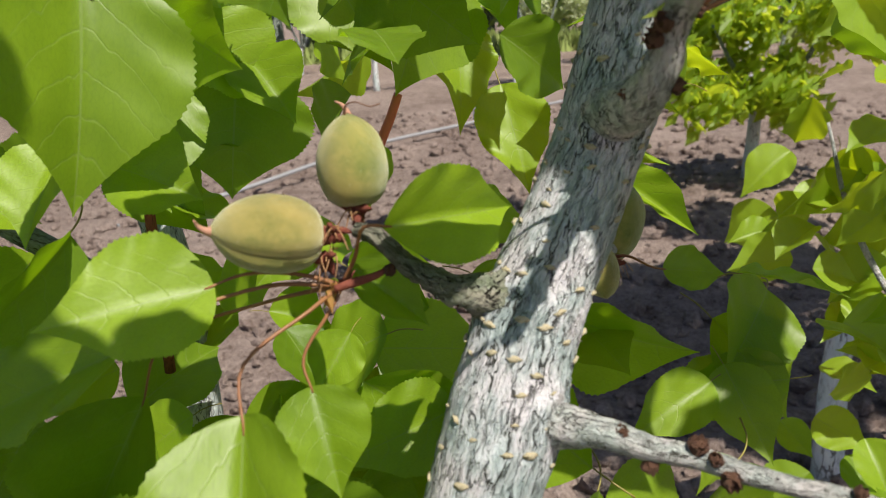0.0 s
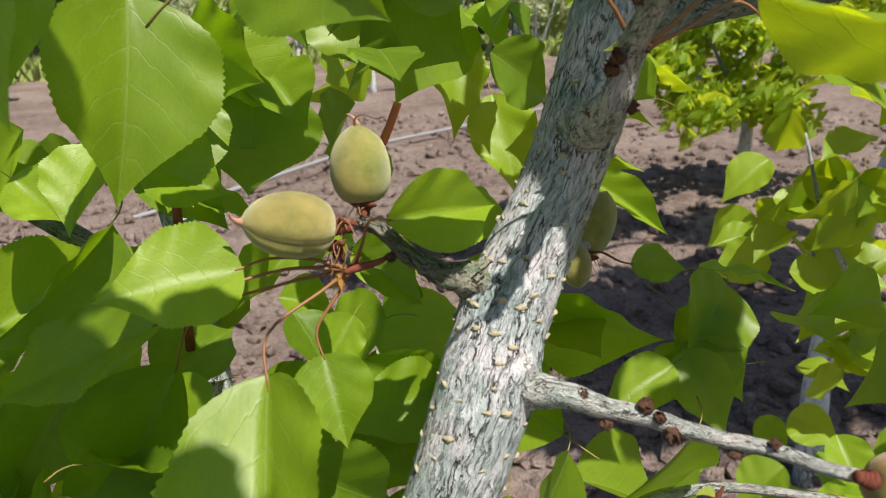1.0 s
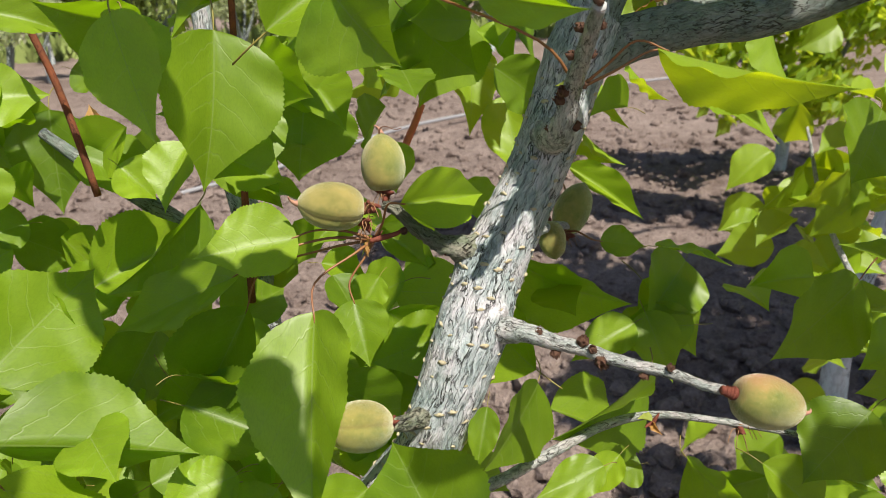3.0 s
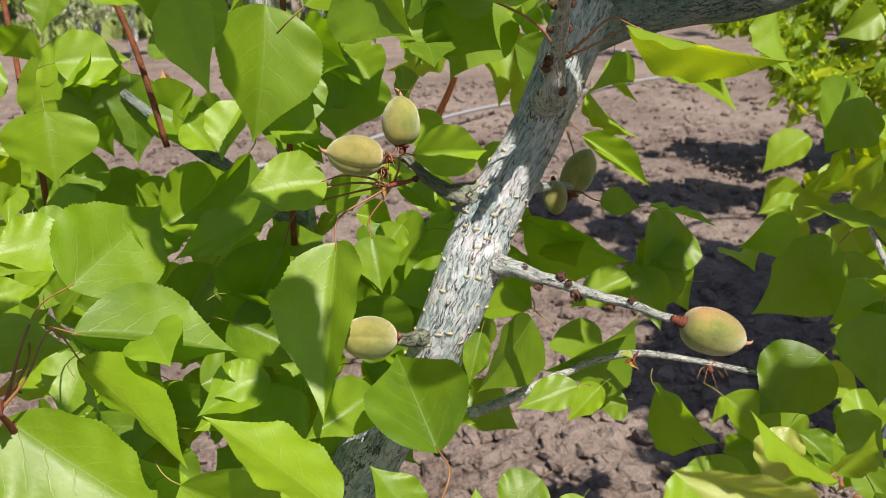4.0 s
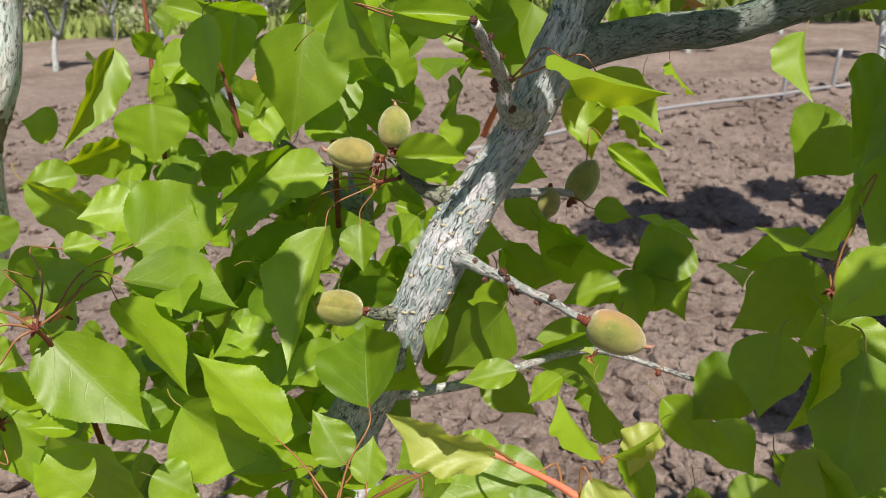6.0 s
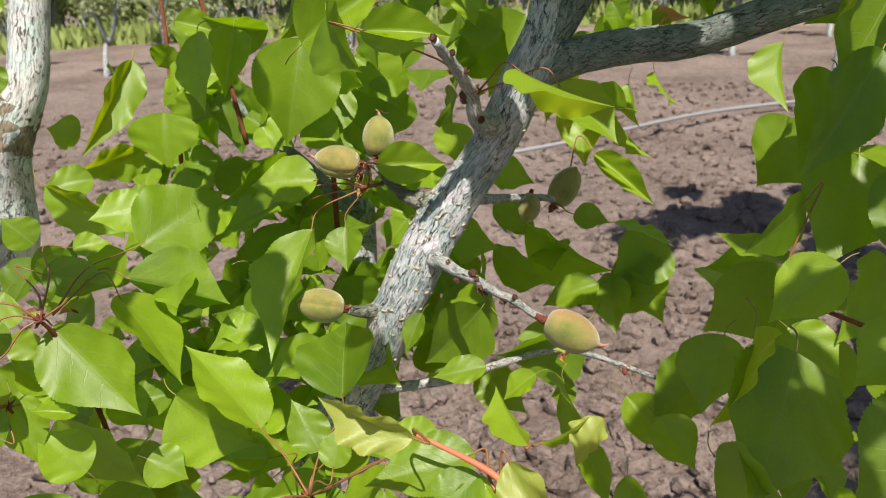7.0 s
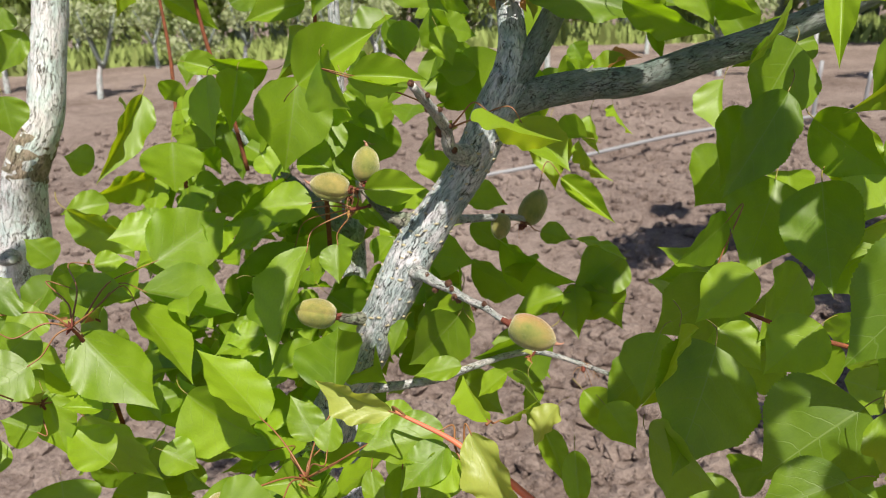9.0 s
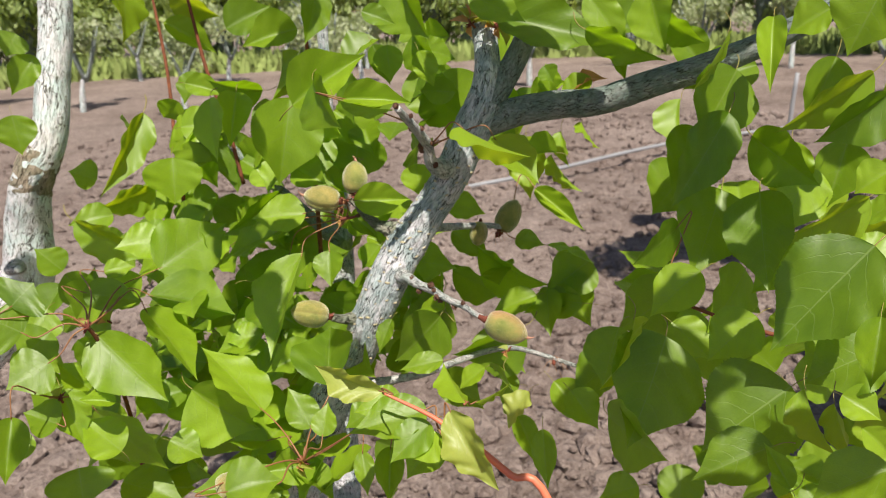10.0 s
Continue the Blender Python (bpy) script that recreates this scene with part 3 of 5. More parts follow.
def weather(ob, knots):
    """Swells the stem round its knots, with ripples about them, and raises its bark in long plates."""
    me = ob.data
    normals = [v.normal.copy() for v in me.vertices]
    for v, n in zip(me.vertices, normals):
        p = v.co.copy()
        long = Vector((p.x * 330, p.y * 330, p.z * 85))
        push = 0.00042 * noise.noise(long) + 0.00026 * noise.noise(long * 2.3) + 0.00022 * abs(noise.noise(p * 420))
        for c, amp, rad in knots:
            d = (p - Vector(c)).length
            if d < rad * 2.6:
                g = math.exp(-(d / rad) ** 2)
                push += amp * g + 0.00045 * g * math.sin(d * 2600)
        v.co = p + n * push


weather(branch, (((0.012, 0.240, 1.262), 0.0030, 0.010), ((0.034, 0.219, 1.228), 0.0032, 0.011), ((0.0625, 0.275, 1.322), 0.0034, 0.012), ((-0.008, 0.198, 1.187), 0.0028, 0.009), ((0.072, 0.302, 1.352), 0.002, 0.016)))
LENTICEL = [lump_mesh("lenticel", M_LENTICEL, 20 + k, (1.0, 0.42, 0.40), 0.9, 2) for k in range(3)]
lent_rng = random.Random(31)
low_high = [v for v in branch.data.vertices if 1.10 < v.co.z < 1.345]
lent_at = []
for k in range(240):
    v = max(lent_rng.sample(low_high, 5), key=lambda c: min([(c.co - q).length for q in lent_at] or [1.0]))
    lent_at.append(v.co.copy())
    size = lent_rng.uniform(0.0012, 0.0025)
    z = v.normal.normalized()
    x = Vector((0, 0, 1)).cross(z).normalized()
    y = z.cross(x)
    x = (x + y * lent_rng.uniform(-0.3, 0.3)).normalized()
    y = z.cross(x)
    ob = new("lenticel", LENTICEL[k % 3])
    ob.matrix_basis = Matrix.Translation(v.co + z * size * 0.12) @ Matrix((x, y, z)).transposed().to_4x4() @ Matrix.Diagonal((size, size, size, 1))
    attach(ob, branch)
tube("stem", [(0.076, 0.308, 1.367), (0.076, 0.322, 1.398), (0.062, 0.345, 1.44), (0.05, 0.36, 1.52), (0.02, 0.40, 1.75)], [0.015, 0.0125, 0.011, 0.010, 0.006], M_WHITEWASH, tree, seg=20, per=6, rough=0.05)
tube("stem", [(0.078, 0.310, 1.367), (0.092, 0.330, 1.395), (0.105, 0.345, 1.43), (0.118, 0.36, 1.50), (0.16, 0.40, 1.75)], [0.014, 0.0115, 0.010, 0.009, 0.005], M_GREY_BARK, tree, seg=20, per=6, rough=0.05)
tube("limb", [(0.075, 0.306, 1.353), (0.105, 0.324, 1.362), (0.140, 0.332, 1.368), (0.178, 0.330, 1.372), (0.225, 0.330, 1.388), (0.275, 0.335, 1.405), (0.33, 0.345, 1.43), (0.42, 0.36, 1.49), (0.60, 0.40, 1.66)],
     [0.0145, 0.0135, 0.0128, 0.0122, 0.0118, 0.0105, 0.0095, 0.008, 0.004], M_GREY_BARK, tree, "shaded grey-brown bark", seg=28, per=7, rough=0.05, grain=80)



def bud_mesh(seed):
    """A blunt bud 1 high along +z, wrapped in loose pointed scales."""
    r = random.Random(seed)
    bm = bmesh.new()
    for k in range(9):
        a = k * 2.4 + r.uniform(-0.3, 0.3)
        lift = k / 9
        out = Vector((math.cos(a), math.sin(a), 0))
        foot = out * (0.30 - 0.14 * lift) + Vector((0, 0, 0.05 + 0.30 * lift))
        tip = out * (0.52 - 0.30 * lift) * r.uniform(0.8, 1.2) + Vector((0, 0, 0.75 + 0.5 * lift * r.uniform(0.7, 1.2)))
        side = out.cross(Vector((0, 0, 1))) * (0.36 - 0.10 * lift)
        mid = foot.lerp(tip, 0.5) + out * 0.13
        vs = [bm.verts.new(q) for q in (foot - side * 0.7, foot + side * 0.7, mid + side, tip, mid - side, mid + out * 0.10, mid - out * 0.16)]
        for t in ((0, 1, 5), (1, 2, 5), (2, 3, 5), (3, 4, 5), (4, 0, 5), (1, 0, 6), (2, 1, 6), (3, 2, 6), (4, 3, 6), (0, 4, 6)):
            bm.faces.new([vs[i] for i in t])
    ball = bmesh.ops.create_icosphere(bm, subdivisions=2, radius=0.42)["verts"]
    for v in ball:
        v.co = Vector((v.co.x, v.co.y, v.co.z * 1.2 + 0.32)) * (1 + 0.2 * noise.noise(v.co * 5))
    me = bpy.data.meshes.new("bud")
    bm.to_mesh(me)
    bm.free()
    me.materials.append(M_BUD)
    return me


BUD = [bud_mesh(60 + k) for k in range(3)]


def bud(at_, way, size, owner):
    place_mesh("bud", BUD[int(size * 1e5) % 3], Vector(at_) - Vector(way).normalized() * size * 0.25, way, (size * 1.15, size * 1.15, size * 1.15), owner, size * 9e3)


# fruiting twig on the sunny side
twig = tube("twig", [(0.030, 0.222, 1.226), (0.046, 0.211, 1.2295), (0.060, 0.206, 1.227), (0.075, 0.2035, 1.2245), (0.093, 0.196, 1.222), (0.112, 0.188, 1.2215), (0.126, 0.181, 1.2195), (0.1370, 0.1758, 1.2193)],
            [0.0085, 0.0050, 0.0038, 0.0034, 0.0030, 0.0026, 0.0023, 0.0025], M_PALE_TWIG, tree, "pale grey fruiting twig", seg=12, per=6, rough=0.14, grain=260)
for p, w, s in (((0.052, 0.207, 1.231), (0.1, -0.2, 1), 0.0030), ((0.073, 0.203, 1.228), (0.25, -0.1, 1), 0.0042), ((0.060, 0.205, 1.223), (0.2, -0.2, -1), 0.0038), ((0.078, 0.201, 1.226), (-0.2, -0.6, 0.5), 0.003),
                ((0.081, 0.199, 1.222), (0.3, -0.7, -0.4), 0.0042), ((0.083, 0.201, 1.219), (0.1, -0.2, -1), 0.0036), ((0.101, 0.192, 1.219), (0.3, -0.2, -1), 0.0034), ((0.112, 0.187, 1.224), (0.2, -0.3, 1), 0.0028)):
    bud(p, w, s * 1.15, twig)

# bare spur with dark buds above
spur = tube("spur", [(0.0555, 0.280, 1.3135), (0.0605, 0.250, 1.3215), (0.0635, 0.230, 1.331), (0.0662, 0.221, 1.347), (0.0690, 0.202, 1.361), (0.0715, 0.182, 1.374), (0.0735, 0.164, 1.3855)],
            [0.0110, 0.0080, 0.0056, 0.0046, 0.0040, 0.0034, 0.0026], M_PALE_TWIG, tree, "short bare spur with dark buds", seg=14, per=6, rough=0.14, grain=220)
for p, w, s in (((0.0575, 0.238, 1.326), (-1, -0.5, 0.3), 0.0034), ((0.068, 0.229, 1.329), (1, -0.6, 0.1), 0.0040), ((0.0620, 0.221, 1.342), (-1, -0.4, 0.6), 0.0046), ((0.0630, 0.2175, 1.346), (-0.5, -0.7, 0.6), 0.0046),
                ((0.0705, 0.219, 1.349), (1, -0.3, 0.6), 0.0034), ((0.0725, 0.200, 1.364), (1, 0, 0.6), 0.0036), ((0.0655, 0.198, 1.364), (-1, 0, 0.5), 0.0034), ((0.0680, 0.182, 1.376), (-1, -0.1, 0.7), 0.0036), ((0.0750, 0.180, 1.377), (1, -0.1, 0.7), 0.0032),
                ((0.0735, 0.163, 1.3865), (-0.1, -0.4, 1), 0.0038)):
    bud(p, w, s, spur)

# fruiting spur on the shaded side, with its worn scar rings
fruit_spur = tube("fruiting_spur", [(0.026, 0.246, 1.258), (0.006, 0.237, 1.2655), (-0.004, 0.2345, 1.271), (-0.013, 0.234, 1.278), (-0.021, 0.2345, 1.286), (-0.0275, 0.237, 1.2875)],
                  [0.0100, 0.0058, 0.0040, 0.0032, 0.0029, 0.0025], M_SPUR_BARK, tree, "knobbly mossy fruiting spur", seg=20, per=9, rough=0.34, grain=300)
bud((0.003, 0.236, 1.2635), (-0.2, -0.3, -1), 0.0030, fruit_spur)
bud((-0.0165, 0.2325, 1.276), (-0.3, -0.8, -0.4), 0.0032, fruit_spur)
tube("spur_tip", [(-0.0165, 0.2335, 1.2765), (-0.021, 0.2315, 1.274), (-0.0285, 0.229, 1.2725), (-0.034, 0.228, 1.271)], [0.0006, 0.0012, 0.0016, 0.0012], M_SEPAL, fruit_spur, "short red leafy shoot", seg=8, per=4)
# stub that bears the shaded fruit
tube("spur", [(-0.002, 0.204, 1.186), (-0.012, 0.188, 1.190), (-0.0175, 0.180, 1.194)], [0.007, 0.0042, 0.0034], M_SPUR_BARK, tree, "short knobbly stub", seg=12, per=6, rough=0.2, grain=300)

# twig that runs low behind the branch
low_twig = tube("twig", [(-0.02, 0.215, 1.11), (0.0, 0.235, 1.108), (0.03, 0.252, 1.113), (0.062, 0.262, 1.128), (0.09, 0.272, 1.140), (0.118, 0.270, 1.150), (0.150, 0.262, 1.153), (0.20, 0.250, 1.152), (0.235, 0.25, 1.145)],
                [0.005, 0.0042, 0.0036, 0.0032, 0.0028, 0.0025, 0.0021, 0.0016, 0.0011], M_PALE_TWIG, tree, "thin grey-green twig", seg=10, per=6, rough=0.1, grain=200)
tube("twig", [(0.03, 0.25, 1.262), (0.05, 0.305, 1.252), (0.062, 0.345, 1.243), (0.072, 0.36, 1.238)], [0.005, 0.0035, 0.003, 0.0026], M_PALE_TWIG, tree, "short pale twig", seg=8, per=5, rough=0.1, grain=200)
# scaffold limb behind and the dark side branch on the left
tube("limb", [(-0.13, 0.30, 0.60), (-0.16, 0.37, 0.95), (-0.165, 0.40, 1.12), (-0.175, 0.42, 1.22), (-0.20, 0.44, 1.30), (-0.21, 0.46, 1.40), (-0.25, 0.52, 1.8)], [0.024, 0.017, 0.0140, 0.0115, 0.009, 0.007, 0.004], M_WHITEWASH, tree, "whitewashed limb behind the leaves", seg=18, per=6, rough=0.05)
tube("limb", [(-0.165, 0.40, 1.18), (-0.215, 0.385, 1.232), (-0.262, 0.378, 1.268), (-0.31, 0.385, 1.30)], [0.009, 0.007, 0.0055, 0.004], M_GREY_BARK, tree, "dark thin side branch", seg=10, per=6, rough=0.1, grain=150)
# the next tree's stem leans in from the side
side_tree = thing("apricot_tree", (-0.98, 0.20, 0.0), "whitewashed leaning stem of another apricot tree in full sun", "tree")
side_stem = tube("stem", [(-0.98, 0.20, -0.1), (-0.93, 0.21, 0.5), (-0.80, 0.24, 0.9), (-0.68, 0.265, 1.04), (-0.615, 0.28, 1.12), (-0.588, 0.28, 1.20), (-0.553, 0.275, 1.262), (-0.525, 0.29, 1.315), (-0.515, 0.305, 1.39), (-0.505, 0.32, 1.48), (-0.49, 0.35, 1.75), (-0.46, 0.38, 2.1)],
                 [0.045, 0.042, 0.040, 0.038, 0.034, 0.029, 0.0245, 0.0215, 0.0205, 0.0195, 0.014, 0.006], M_SIDE_BARK, side_tree, seg=36, per=9, rough=0.05)
tube("stub", [(-0.60, 0.27, 1.145), (-0.575, 0.235, 1.150), (-0.555, 0.225, 1.155), (-0.535, 0.222, 1.160)], [0.014, 0.008, 0.006, 0.005], M_PALE_TWIG, side_tree, "short pale stub", seg=12, per=5, rough=0.1)
tube("bark_patch", [(-0.5605, 0.2756, 1.250), (-0.549, 0.277, 1.270), (-0.537, 0.283, 1.292), (-0.531, 0.2865, 1.303)], [0.0262, 0.0255, 0.0242, 0.0232], M_PEELED, side_tree, "peeled brown bark at the bend", seg=30, per=8, rough=0.09, grain=120)
high = new("crown", crown_mesh("crown", M_LEAF_FAR, 91, 500, 0.34, 0.034, 0.6))
high.location = (-0.46, 0.40, 2.15)
tagged(attach(high, side_tree), kind="stuff")

# red upright shoots
for pts, rad in (([(-0.40, 0.375, 1.18), (-0.405, 0.385, 1.24), (-0.413, 0.390, 1.29), (-0.425, 0.405, 1.335), (-0.44, 0.42, 1.40), (-0.46, 0.43, 1.5)], [0.0036, 0.0036, 0.0034, 0.0032, 0.003, 0.0024]),
                 ([(-0.145, 0.335, 1.19), (-0.140, 0.33, 1.25), (-0.135, 0.325, 1.31), (-0.13, 0.32, 1.37), (-0.125, 0.32, 1.45)], [0.0035, 0.0034, 0.003, 0.0028, 0.0022]),
                 ([(-0.235, 0.32, 1.27), (-0.245, 0.315, 1.34), (-0.26, 0.31, 1.40), (-0.275, 0.31, 1.48)], [0.0032, 0.003, 0.0028, 0.0022]),
                 ([(0.435, 0.33, 1.20), (0.432, 0.33, 1.27), (0.43, 0.33, 1.34), (0.428, 0.33, 1.42)], [0.0034, 0.0032, 0.003, 0.0025]),
                 ([(0.2669, 0.206, 1.2475), (0.2972, 0.2161, 1.2355), (0.3248, 0.228, 1.2231), (0.3662, 0.2455, 1.2098), (0.4214, 0.2639, 1.1914)], [0.0014, 0.0018, 0.0021, 0.0023, 0.0025])):
    tube("shoot", pts, [0.75 * q for q in rad], M_RED_SHOOT, tree, "smooth red-brown young shoot", seg=10, per=5, rough=0.05, grain=120)
tube("shoot", [(-0.235, 0.12, 0.95), (-0.205, 0.10, 1.05), (-0.180, 0.075, 1.135), (-0.165, 0.055, 1.18), (-0.159, 0.044, 1.205), (-0.154, 0.034, 1.2195)], [0.0024, 0.0022, 0.0019, 0.0017, 0.0016, 0.0010], M_RED_SHOOT, tree, "smooth red-brown young shoot", seg=10, per=5, rough=0.05, grain=120)

# new pink shoot close to the camera's way
tube("shoot", [(0.1460, 0.0120, 1.2360), (0.1711, 0.0229, 1.2211), (0.1847, 0.0259, 1.2122), (0.2014, 0.0303, 1.2002), (0.2199, 0.0345, 1.1849), (0.2438, 0.0386, 1.1689), (0.3000, 0.0400, 1.0200)], [0.0009, 0.0014, 0.0018, 0.0021, 0.0023, 0.0025, 0.0030], M_PINK, tree, "fresh pink-red shoot tip", seg=10, per=6)

# ---- fruit ----
def apricot_mesh():
    """1 long from its stalk at the origin along +z, with the seam on -y."""
    bm = bmesh.new()
    uvl = bm.loops.layers.uv.verify()
    rows, seg = 26, 36
    rings = []
    for i in range(rows + 1):
        s = i / rows
        z = 0.5 - 0.5 * math.cos(math.pi * s)
        r = 0.405 * math.sin(math.pi * s) ** 0.80 * (1.10 - 0.22 * s)
        if s < 0.2:
            z += 0.03 * ((0.2 - s) / 0.2) ** 2
        if s > 0.78:
            z += 0.055 * ((s - 0.78) / 0.22) ** 2
        ring = []
        for k in range(seg):
            a = 2 * math.pi * k / seg
            d = abs((a - 1.5 * math.pi + math.pi) % (2 * math.pi) - math.pi)
            rr = r * (1 - 0.085 * math.exp(-(d / 0.13) ** 2) + 0.03 * math.exp(-((d - 0.42) / 0.24) ** 2))
            rr *= 1 - 0.03 * math.exp(-((math.pi - d) / 0.2) ** 2)
            ring.append(bm.verts.new((rr * math.cos(a) * 0.96, rr * math.sin(a) * 1.04, z)) if 0 < i < rows else None)
        rings.append(ring)
    lo, hi = bm.verts.new((0, 0, 0.042)), bm.verts.new((0, 0, 1.075))
    for k in range(seg):
        j = (k + 1) % seg
        bm.faces.new((lo, rings[1][j], rings[1][k]))
        bm.faces.new((hi, rings[rows - 1][k], rings[rows - 1][j]))
        for i in range(1, rows - 1):
            bm.faces.new((rings[i][k], rings[i][j], rings[i + 1][j], rings[i + 1][k]))
    for v in bm.verts:
        v.co *= 1 + 0.012 * noise.noise(v.co * 3)
    me = bpy.data.meshes.new("apricot")
    bm.to_mesh(me)
    bm.free()
    me.materials.append(M_FRUIT)
    for p in me.polygons:
        p.use_smooth = True
    return me


def unit_tube(name, pts, rad, mat, seg=8, per=4):
    bm = bmesh.new()
    tube(name, pts, rad, None, seg=seg, per=per, bm=bm)
    me = bpy.data.meshes.new(name)
    bm.to_mesh(me)
    bm.free()
    me.materials.append(mat)
    for p in me.polygons:
        p.use_smooth = True
    return me


APRICOT, APRICOT_RED = apricot_mesh(), apricot_mesh()
APRICOT_RED.materials[0] = M_FRUIT_RED
STYLE = unit_tube("style", [(0, 0, 1.02), (0.01, 0, 1.09), (0.05, 0.01, 1.16), (0.12, 0.0, 1.20)], [0.065, 0.036, 0.020, 0.010], M_PINK_TIP)
COLLAR = unit_tube("stalk", [(0, 0, 0.03), (0, 0, -0.02), (0.005, 0, -0.045), (0, 0, -0.068), (0.004, 0, -0.09), (0, 0, -0.115), (0.003, 0, -0.14), (0, 0, -0.165), (0, 0, -0.19)], [0.085, 0.110, 0.070, 0.095, 0.062, 0.085, 0.056, 0.074, 0.055], M_SEPAL, seg=14, per=3)


def apricot(stalk_end, tip, fat=1.0, roll=0.0, label="", style=True, mesh=None):
    a, b = Vector(stalk_end), Vector(tip)
    ln = (b - a).length
    ob = place_mesh("apricot", mesh or APRICOT, a, b - a, (ln * fat, ln * fat, ln), tree, roll, label)
    c = new("stalk", COLLAR)
    c.matrix_basis = ob.matrix_basis.copy()
    attach(c, ob)
    if style:
        s = new("style", STYLE)
        s.matrix_basis = ob.matrix_basis.copy()
        attach(s, ob)
    return ob


apricot((-0.0280, 0.2442, 1.2925), (-0.0300, 0.2525, 1.3205), 1.02, -0.25, "unripe green apricot standing upright")
apricot((-0.0375, 0.2335, 1.287), (-0.066, 0.219, 1.2935), 0.95, 1.2, "unripe green apricot with a dry tip")
apricot((0.1380, 0.1750, 1.2192), (0.1690, 0.1811, 1.2073), 0.90, 0.4, "unripe apricot with a reddish blush", mesh=APRICOT_RED)
apricot((-0.0205, 0.178, 1.195), (-0.0405, 0.155, 1.206), 0.98, 2.0, "unripe green apricot in leaf shade", style=False)
apricot((0.067, 0.364, 1.232), (0.081, 0.374, 1.262), 0.90, 0.8, "unripe green apricot in shade behind the branch", style=False)
apricot((0.058, 0.335, 1.248), (0.062, 0.318, 1.231), 0.90, 0.8, "small green apricot behind the branch", style=False)


def stamens(centre, way, count, length, seed):
    """Dry threads left from the blossom, with red sepal scraps."""
    r = random.Random(seed)
    c, w = Vector(centre), Vector(way).normalized()
    bm = bmesh.new()
    for _ in range(count):
        d = (w * r.uniform(0.1, 0.8) + Vector((r.gauss(0, 0.7), r.gauss(0, 0.6), r.gauss(-0.3, 0.7)))).normalized()
        k = c + Vector((r.gauss(0, 0.0012), r.gauss(0, 0.0012), r.gauss(0, 0.0012)))
        ln = length * r.uniform(0.5, 1.2)
        tube("thread", [k, k + d * ln * 0.5 + Vector((0, 0, 0.1 * ln)), k + d * ln + Vector((r.gauss(0, 0.2), 0, -0.25)) * ln], [0.00026, 0.00022, 0.00018], None, seg=5, per=3, bm=bm)
    finish(bm, "dry_tuft", M_THREAD, tree, "tuft of dry brown stamens")
    for _ in range(4):
        d = Vector((r.gauss(0, 1), r.gauss(-0.4, 1), r.gauss(-0.5, 1))).normalized()
        place_mesh("sepal", SEPAL, c + d * 0.0028, d, (0.0018, 0.0026, 0.0032), tree, r.uniform(0, 6), "dry dark red sepal")


SEPAL = lump_mesh("sepal", M_SEPAL, 9, (1, 0.45, 1), 0.6, 2)
stamens((-0.0345, 0.2355, 1.2885), (-0.3, -0.6, 0.0), 14, 0.009, 1)
stamens((-0.028, 0.2425, 1.2925), (-0.2, -0.5, -0.3), 10, 0.007, 2)
stamens((-0.0365, 0.234, 1.280), (-0.3, -0.4, -0.6), 14, 0.010, 3)
stamens((0.069, 0.352, 1.235), (0.2, -0.5, -0.4), 10, 0.010, 4)
tube("style", [(-0.0305, 0.2505, 1.3215), (-0.0297, 0.250, 1.3250), (-0.0265, 0.2495, 1.3260), (-0.0220, 0.249, 1.3245), (-0.0185, 0.249, 1.3252)], [0.0005, 0.00035, 0.00022, 0.0002, 0.0003], M_BUD, tree, "thin dry style thread", seg=6, per=4)
apricot((0.026, 0.016, 1.122), (-0.004, 0.010, 1.133), 0.88, 0.6, "pale yellow-green apricot low among the leaves", style=False)


# ---- leaves ----
leaf((-0.017, 0.226, 1.291), (0.022, 0.262, 1.287), 0.031, (0.661, -0.673, 0.331), stem=(-0.033, 0.234, 1.270), lit=(0.35,), dim=(0.75,), fold=0.46)
leaf((-0.070, 0.222, 1.275), (-0.115, 0.196, 1.272), 0.040, (0.339, -0.671, 0.660), stem=(-0.033, 0.234, 1.270), dim=(0.3, 0.5, 0.75), fold=0.22)
leaf((-0.100, 0.216, 1.257), (-0.183, 0.226, 1.216), 0.036, (-0.379, -0.706, 0.598), stem=(-0.033, 0.234, 1.270), lit=(0.5,), fold=0.15)
leaf((-0.108, 0.240, 1.228), (-0.145, 0.233, 1.160), 0.049, (-0.060, -0.989, 0.137), stem=(-0.033, 0.234, 1.270), lit=(0.5,), fold=0.60)
leaf((-0.056, 0.195, 1.246), (-0.043, 0.122, 1.172), 0.052, (-0.200, -0.715, 0.670), stem=(-0.033, 0.234, 1.270), lit=(0.15,), dim=(0.4, 0.55, 0.7, 0.85), fold=0.32)
leaf((-0.042, 0.217, 1.243), (-0.032, 0.201, 1.213), 0.029, (0.277, -0.808, 0.519), stem=(-0.033, 0.234, 1.270))
leaf((-0.128, 0.288, 1.374), (-0.138, 0.267, 1.287), 0.072, (0.687, -0.720, 0.095))
leaf((-0.106, 0.375, 1.326), (-0.113, 0.364, 1.268), 0.076, (0.225, -0.962, 0.152), lit=(0.45, 0.7,))
leaf((-0.383, 0.322, 1.346), (-0.393, 0.249, 1.258), 0.039, (0.984, -0.175, 0.031), fresh=True, lit=(0.5,))
leaf((-0.389, 0.384, 1.332), (-0.340, 0.387, 1.272), 0.085, (0.063, -0.998, 0.013), dim=(0.5,))
leaf((-0.308, 0.395, 1.315), (-0.301, 0.378, 1.240), 0.060, (0.226, -0.946, 0.234), lit=(0.4,), fold=0.21)
leaf((-0.315, 0.294, 1.301), (-0.310, 0.284, 1.248), 0.065, (0.684, -0.705, 0.186), lit=(0.5,))
